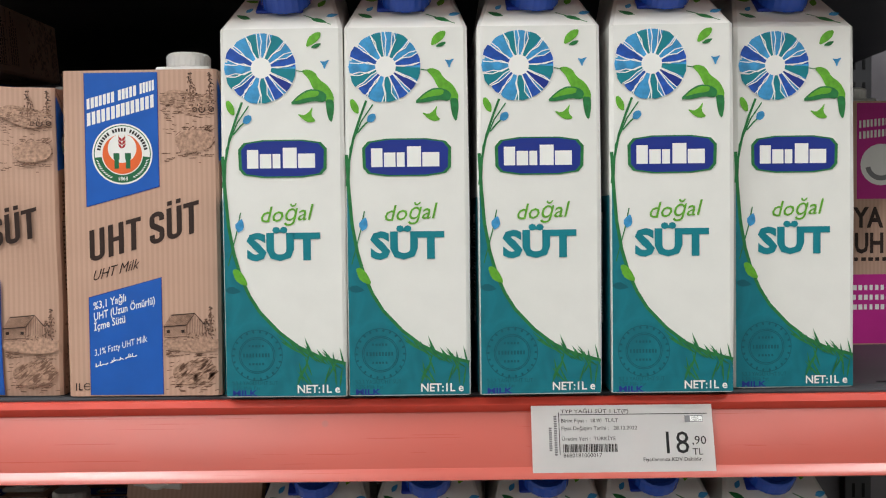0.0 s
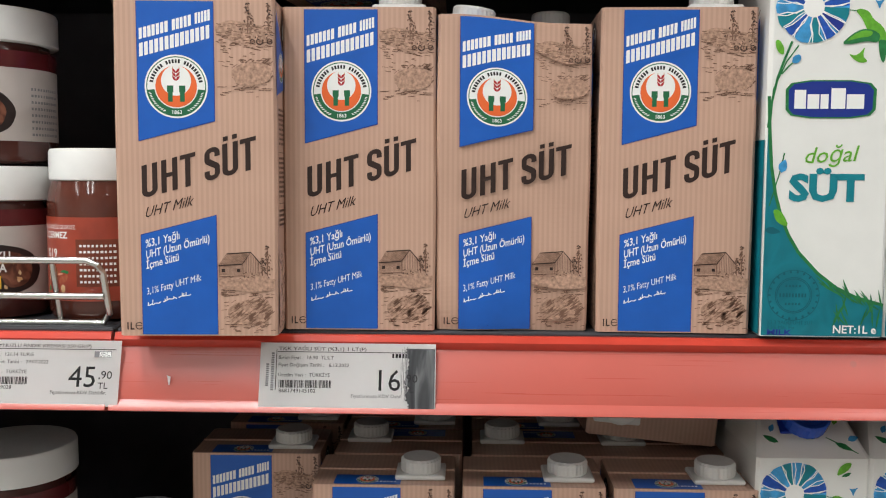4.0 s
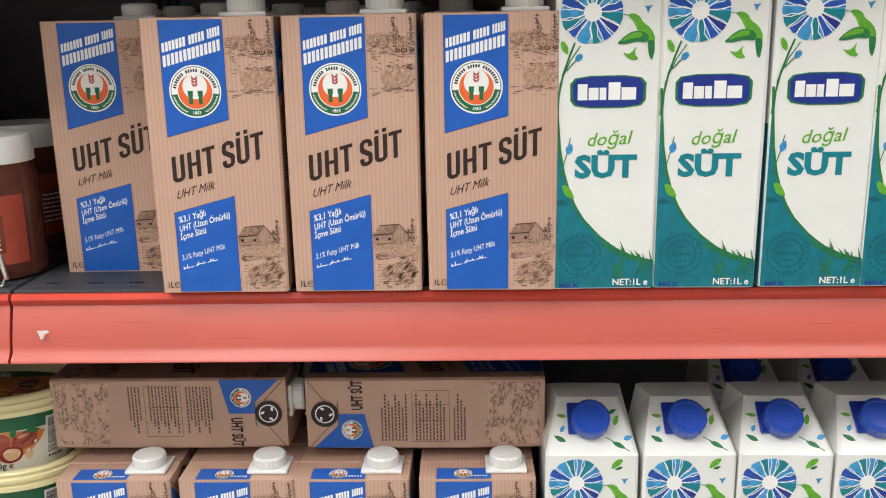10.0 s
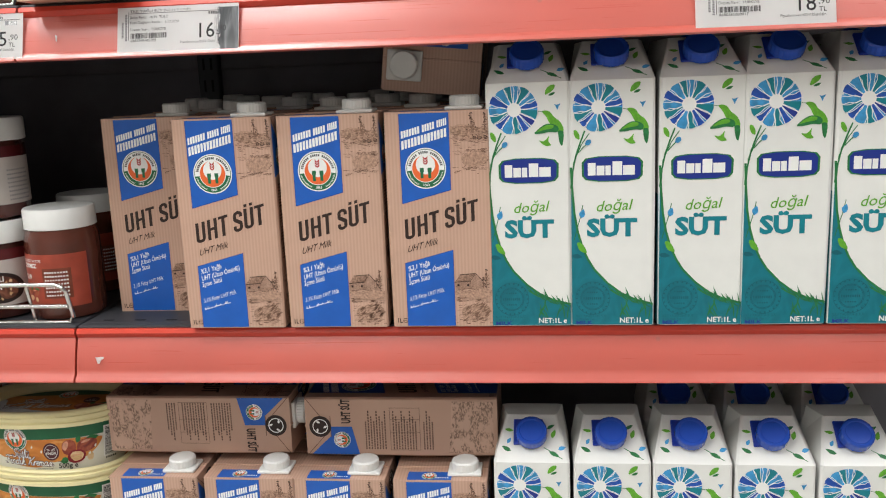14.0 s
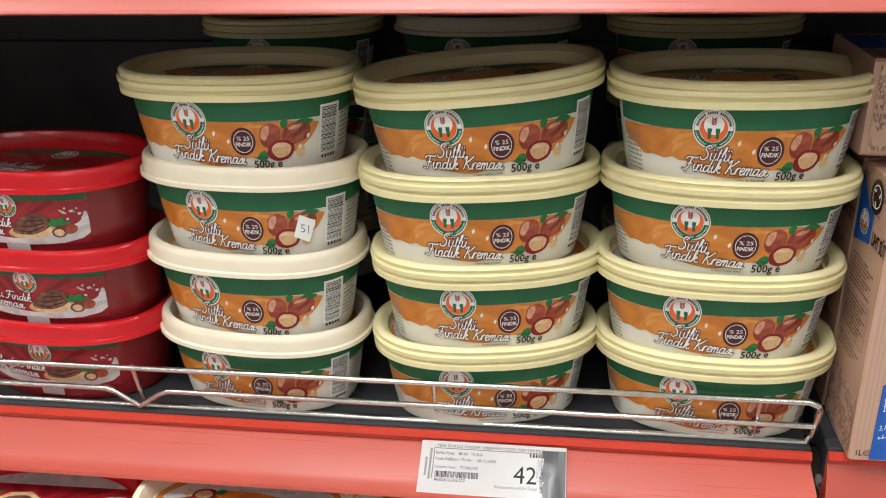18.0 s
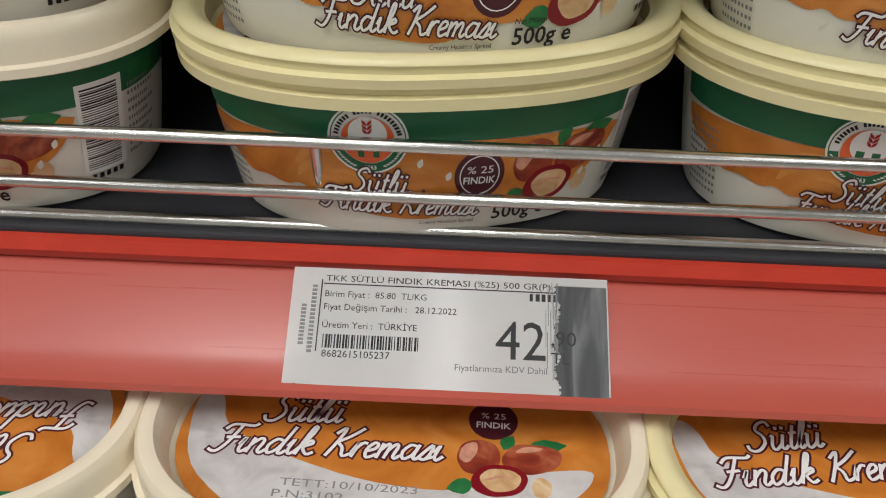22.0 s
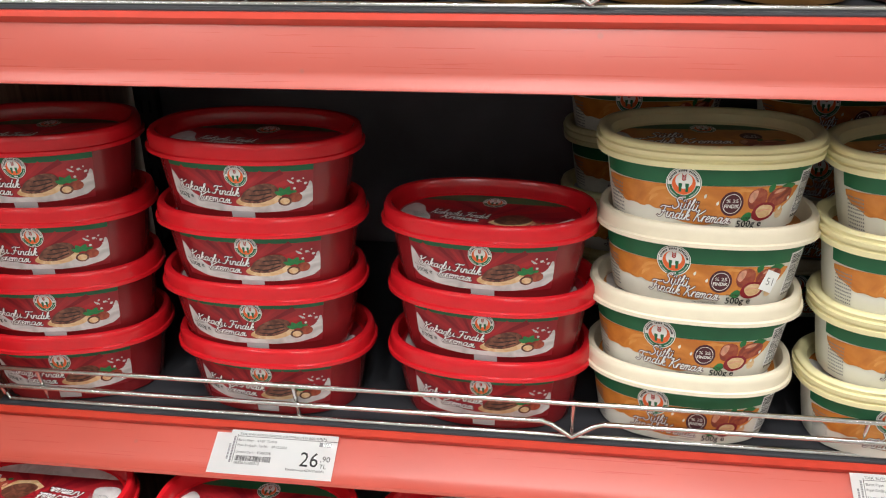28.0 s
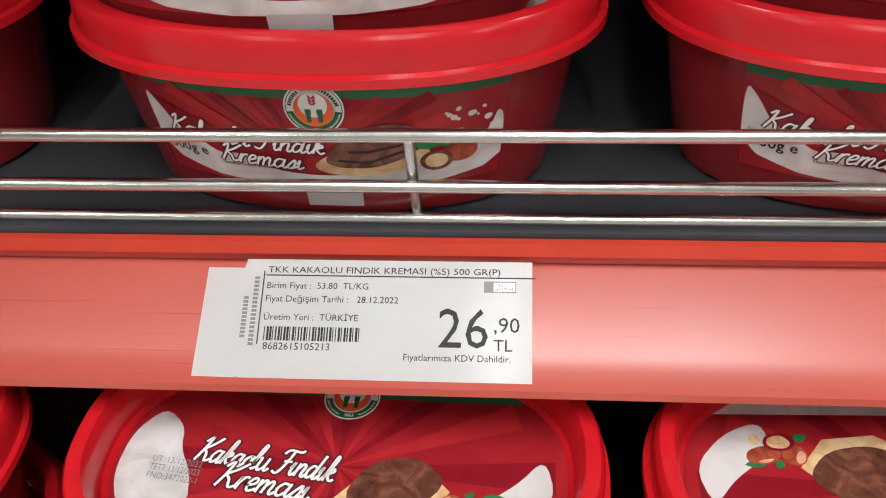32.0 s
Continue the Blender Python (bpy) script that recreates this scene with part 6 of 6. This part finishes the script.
def jar_art(kind, r):
    a = Art(0.00006)
    e = r * 2.3
    if kind == "cocoa":
        a.rect(-e, e, 0.0515, 0.0618, MAROON)
        a.rect(-e, e, 0.0125, 0.0525, LABW)
        a.blob([(-0.032, 0.0345), (-0.022, 0.0425), (0.01, 0.0435), (0.03, 0.0395), (0.038, 0.0295), (0.034, 0.019), (0.022, 0.0145), (0.01, 0.0155), (0.004, 0.0215), (-0.018, 0.0235), (-0.03, 0.0265)], COCOA)
        a.blob([(0.012, 0.0395), (0.026, 0.0375), (0.033, 0.0295), (0.029, 0.0195), (0.018, 0.0175), (0.014, 0.0275)], CHOC)
        rnd = random.Random(6)
        for _ in range(9):
            a.leaf(rnd.uniform(0.014, 0.029), rnd.uniform(0.0175, 0.0355), 0.003, 0.002, rnd.uniform(0, 180), KERN)
        a.emblem(-0.006, 0.0485, 0.0088)
        a.text("FINDIK PARÇACIKLI", -0.027, 0.034, 0.0046, WHITE, width=0.047, bold=0.025)
        a.text("KAKAOLU KREMA", -0.025, 0.0273, 0.0046, WHITE, width=0.043, bold=0.025)
        a.rect(-0.019, 0.015, 0.018, 0.0253, GOLD)
        a.text("%40 FINDIK", -0.0175, 0.0197, 0.0042, COCOA, width=0.031, bold=0.025)
        a.poly([(-0.048, 0.0435), (-0.034, 0.0435), (-0.034, 0.0175), (-0.041, 0.0225), (-0.048, 0.0175)], COCOA)
        a.text("%20", -0.0465, 0.0365, 0.004, WHITE, width=0.011, bold=0.02)
        a.text("FINDIK", -0.0465, 0.0325, 0.0026, WHITE, width=0.0105)
        for k in range(8):
            a.bars(0.046, 0.07, 0.0155 + 0.0036 * k, 0.0014, GREY, 11, 0, k)
    elif kind == "peanut":
        a.rect(-e, 0.036, 0.017, 0.064, YELL)
        a.rect(-e, e, 0.0575, 0.0655, GREEN)
        for u, l, w in ((0.011, 0.021, 0.004), (0.0075, 0.012, 0.003), (0.028, 0.011, 0.003), (-0.028, 0.009, 0.003)):
            a.blob([(u - w, 0.0578), (u + w, 0.0578), (u + w * 0.45, 0.052), (u + w * 0.4, 0.058 - l), (u - w * 0.4, 0.058 - l), (u - w * 0.45, 0.052)], SYRUP)
        a.emblem(-0.014, 0.0575, 0.0055)
        a.rect(-0.021, -0.006, 0.0472, 0.0508, LEAF2)
        a.bars(-0.0205, -0.0065, 0.048, 0.002, YELL, 6)
        a.poly([(0.005, 0.0175), (0.0345, 0.0175), (0.0345, 0.035)], LEAF2)
        a.rect(-e, 0.02, 0.0175, 0.0205, LEAF2)
        a.disc(-0.013, 0.0365, 0.0165, RUST, 0.0105, n=24)
        a.disc(-0.013, 0.038, 0.0145, CHOC, 0.008, n=22)
        a.blob([(-0.021, 0.04), (-0.012, 0.044), (-0.005, 0.04), (-0.013, 0.037)], SHEEN)
        rnd = random.Random(9)
        for k in range(16):
            a.disc(-0.028 + 0.0026 * k, 0.0235 + rnd.uniform(-0.002, 0.003), rnd.uniform(0.002, 0.0034), KERN, 0.0022, n=10)
        a.blob([(0.006, 0.027), (0.01, 0.032), (0.018, 0.033), (0.022, 0.029), (0.018, 0.0245), (0.01, 0.0245)], CARAM2)
    elif kind == "amber":
        a.rect(-e, e, 0.022, 0.058, OLABEL)
        a.rect(-e, e, 0.056, 0.0645, GREEN)
        a.emblem(-0.012, 0.0585, 0.0085)
        a.bars(-0.026, 0.016, 0.0425, 0.005, BROWN, 10, 0, 4, (0.6, 0.8))
        a.bars(-0.02, 0.01, 0.0355, 0.005, BROWN, 7, 0, 5, (0.6, 0.8))
        a.disc(0.02, 0.05, 0.0062, CAPR, n=16)
        a.text("%40", 0.0155, 0.0485, 0.003, WHITE, width=0.009)
        for u, z, q in ((0.016, 0.0335, 0.0052), (0.024, 0.036, 0.0056), (0.03, 0.0315, 0.0046)):
            a.disc(u, z, q, CHOC, q * 0.85, n=14)
        a.rect(-e, e, 0.0205, 0.0222, GOLD)
    else:
        a.rect(-e * 0.5, e * 0.5, 0.012, 0.058, BRICK)
        a.rect(0.004, 0.028, 0.02, 0.046, RUST)
        for k in range(7):
            a.bars(0.006, 0.026, 0.022 + 0.0033 * k, 0.0013, WHITE, 9, 0, k)
        a.text("ŞEKER İLAVESİZ GLUKOZ", -0.026, 0.0515, 0.0022, WHITE, width=0.03)
        a.text("İÇERMEZ", -0.021, 0.0465, 0.0035, WHITE, width=0.02, bold=0.02)
        a.text("%19", -0.02, 0.036, 0.0045, WHITE, width=0.011, bold=0.02)
        nuts(a, -0.012, 0.022, 0.6)
    k = 1.19
    a.v = [(u * k, w * k, n) for u, w, n in a.v]
    return a.mesh("label", on_jar(r), 0.003)


JARS = {}
JSPEC = {
    "cocoa": (0.0425, GLASS, CAPW, 0.0446, "glass jar of dark cocoa hazelnut cream with a white lid"),
    "peanut": (0.0435, GLASSY, CAPR, 0.0452, "glass jar of peanut butter with yellow label and red lid"),
    "amber": (0.0425, GLASS, CAPW, 0.0446, "glass jar of dark nut spread with amber label and white lid"),
    "plain": (0.037, GLASSO, CAPW, 0.0352, "glass jar of brown nut cream with white lid, label turned aside"),
}


def jar(kind, m):
    if kind in JARS:
        return copy_thing(JARS[kind], m)
    r, g, cm, cr, lab = JSPEC[kind]
    j = thing("spread_jar", m, lab, "jar", kind + " spread jars")
    H, cap = {"cocoa": (0.078, 0.024), "plain": (0.0915, 0.0223)}.get(kind, (0.0822, 0.0198))
    part("glass", lathe([(r * 0.86, 0), (r * 0.95, 0.002), (r, 0.007), (r, H - 0.014), (r * 0.985, H - 0.007), (r * 0.93, H - 0.001), (r * 0.9, H + 0.006)], 40), g, j, smooth=True)
    part("lid", lathe([(cr - 0.0015, H + 0.001), (cr, H + 0.0018), (cr, H + cap - 0.0023), (cr - 0.001, H + cap - 0.0003), (cr - 0.004, H + cap), (cr - 0.006, H + cap - 0.0008), (0, H + cap - 0.0008)], 64), cm, j, smooth=True)
    part("label", jar_art(kind, r), None, j)
    JARS[kind] = j
    return j


JH = 0.1035
def jar_cols(z, yf, cols, rows=(2, 0)):
    for i, (kind, x, n, dy) in enumerate(cols):
        r = JSPEC[kind][0]
        for depth in range(1 if kind in ("cocoa", "plain") else 3):
            for k in range(n):
                jar(kind, pose(x + 0.0015 * ((i + k) % 3 - 1), yf + r + dy + depth * (2 * r + 0.008), z + k * JH, 0, 0, ((i * 5 + k * 3 + depth) % 7 - 3) * 5))


def columns(kinds, dx=0.0):
    x, out = -0.677 + dx, [("plain", -0.594 + dx, 1, 0.002)]
    for k in kinds:
        out.append((k, x, 2, 0.0))
        x -= 0.0928
    return out


jar("plain", pose(-0.618, 0.745, DECKS[1], 0, 0, 30))
jar_cols(DECKS[1], 0.6, columns(["cocoa"] * 3 + ["peanut"] * 3 + ["amber"] * 4))
jar_cols(DECKS[0], 0.568, columns(["cocoa"] * 4 + ["peanut"] * 3 + ["amber"] * 3, 0.009))


# ---- boxes on the low shelf beside the tubs ----
def small_carton(m, parent_group="small milk cartons"):
    c = thing("milk_carton", m, "small white and teal milk carton in an open cardboard tray", "milk carton", parent_group)
    part("body", B(-0.026, 0.026, -0.018, 0.018, 0, 0.135, bev=0.0012), MILKW, c)
    ob = part("front_print", GPRINT, None, c)
    ob.matrix_local = pose(0, -0.0185 + TW / 2 * 0.6, 0) @ Matrix.Diagonal((0.69, 0.6, 0.6, 1))
    part("side_panel", B(-0.0266, -0.0262, -0.0172, 0.0172, 0.001, 0.132), TEAL, c, "teal printed side")
    part("straw", tube([(0.028, 0.008, 0.02), (0.028, 0.006, 0.12)], 0.0016), WHITE, c)
    return c


def tray(x0, x1, y0, y1, z, h, label):
    t = thing("cardboard_tray", pose((x0 + x1) / 2, (y0 + y1) / 2, z), label, "cardboard box", "open trays")
    w, d = (x1 - x0) / 2, (y1 - y0) / 2
    part("bottom", B(-w, w, -d, d, 0, 0.004), BOXC, t)
    part("side_wall", B(-w, -w + 0.004, -d, d, 0.004, h), BOXC, t)
    part("side_wall", B(w - 0.004, w, -d, d, 0.004, h), BOXC, t)
    part("back_wall", B(-w + 0.004, w - 0.004, d - 0.004, d, 0.004, h), BOXC, t)
    part("front_wall", B(-w + 0.004, w - 0.004, -d, -d + 0.004, 0.004, h * 0.3), BOXC, t)
    return t


ZB = DECKS[3]
tray(-0.545, -0.3, 0.6, 0.93, ZB + 0.235, 0.17, "open brown cardboard tray holding small milk cartons")
tray(-0.288, -0.02, 0.6, 0.93, ZB + 0.2, 0.17, "open brown cardboard tray holding juice packs")
first = small_carton(pose(-0.50, 0.75, ZB + 0.24, 0, 0, 6))
for x, y, yaw in ((-0.43, 0.73, -4), (-0.36, 0.87, 2), (-0.43, 0.87, 0), (-0.5, 0.87, 0)):
    copy_thing(first, pose(x, y, ZB + 0.24, 0, 0, yaw))
for x0, x1, h, lab in ((-0.55, -0.295, 0.2345, "closed brown cardboard box under a tray"), (-0.29, -0.015, 0.1995, "closed brown cardboard box under a tray of packs")):
    bx = thing("cardboard_box", pose((x0 + x1) / 2, 0.765, ZB), lab, "cardboard box", "closed boxes")
    part("body", B(-(x1 - x0) / 2, (x1 - x0) / 2, -0.17, 0.17, 0, h, bev=0.002), BOXC, bx)
    part("tape", B(-0.024, 0.024, -0.1712, -0.1706, 0.01, h - 0.004), OLABEL, bx, "brown packing tape")


def fruit_pack(m):
    p = thing("milk_pack", m, "green and white carton pack with a straw on top", "carton pack", "green packs")
    part("body", B(-0.04, 0.04, -0.06, 0.06, 0, 0.15, bev=0.0015), GREENBOX, p)
    part("front_band", B(-0.0402, 0.0402, -0.0606, -0.0602, 0.0, 0.06), CAPR, p, "red printed band")
    part("front_sticker", B(-0.02, 0.025, -0.0612, -0.0608, 0.03, 0.052), PAPER, p, "white sticker with bars")
    part("top_print", B(-0.03, 0.032, -0.056, 0.05, 0.1502, 0.1506), WHITE, p, "white printed top")
    part("blue_band", B(-0.0402, -0.0398, -0.0605, -0.02, 0.07, 0.15), BLUE, p)
    part("straw", tube([(0.004, -0.04, 0.153), (0.0, 0.045, 0.153), (0.008, 0.047, 0.153), (0.012, -0.038, 0.153)], 0.0022), WHITE, p, "white bent straw")
    return p


fp = fruit_pack(pose(-0.24, 0.69, ZB + 0.205, 0, 0, 8))
for x, y in ((-0.15, 0.69), (-0.065, 0.69), (-0.24, 0.84), (-0.15, 0.84), (-0.065, 0.84)):
    copy_thing(fp, pose(x, y, ZB + 0.205, 0, 0, 2))


# ---- small marks on the rails ----
def scrap(x, z, yf, tilt, pts, label):
    s = thing("sticker_scrap", pose(x, yf, z, -tilt, 0, 0), label, "sticker", "torn stickers")
    bm = bmesh.new()
    f = bm.faces.new([bm.verts.new((u, 0, v)) for u, v in pts])
    bmesh.ops.solidify(bm, geom=[f], thickness=0.0002)
    part("paper", bm, PAPER, s)


scrap(-0.5255, 1.3265, 0.5453, 16, [(0.0012, 0), (0.0022, 0.0), (0.0024, 0.005), (0.0, 0.0058), (0.0004, 0.0042)], "tiny torn scrap of white sticker on the red rail")
scrap(-0.5405, 1.017, 0.574, 14, [(0.003, 0), (0.005, 0.0006), (0.0062, 0.004), (0.0095, 0.0055), (0.0088, 0.0072), (0.0, 0.0068), (0.001, 0.005)], "torn scrap of white sticker on the red rail")
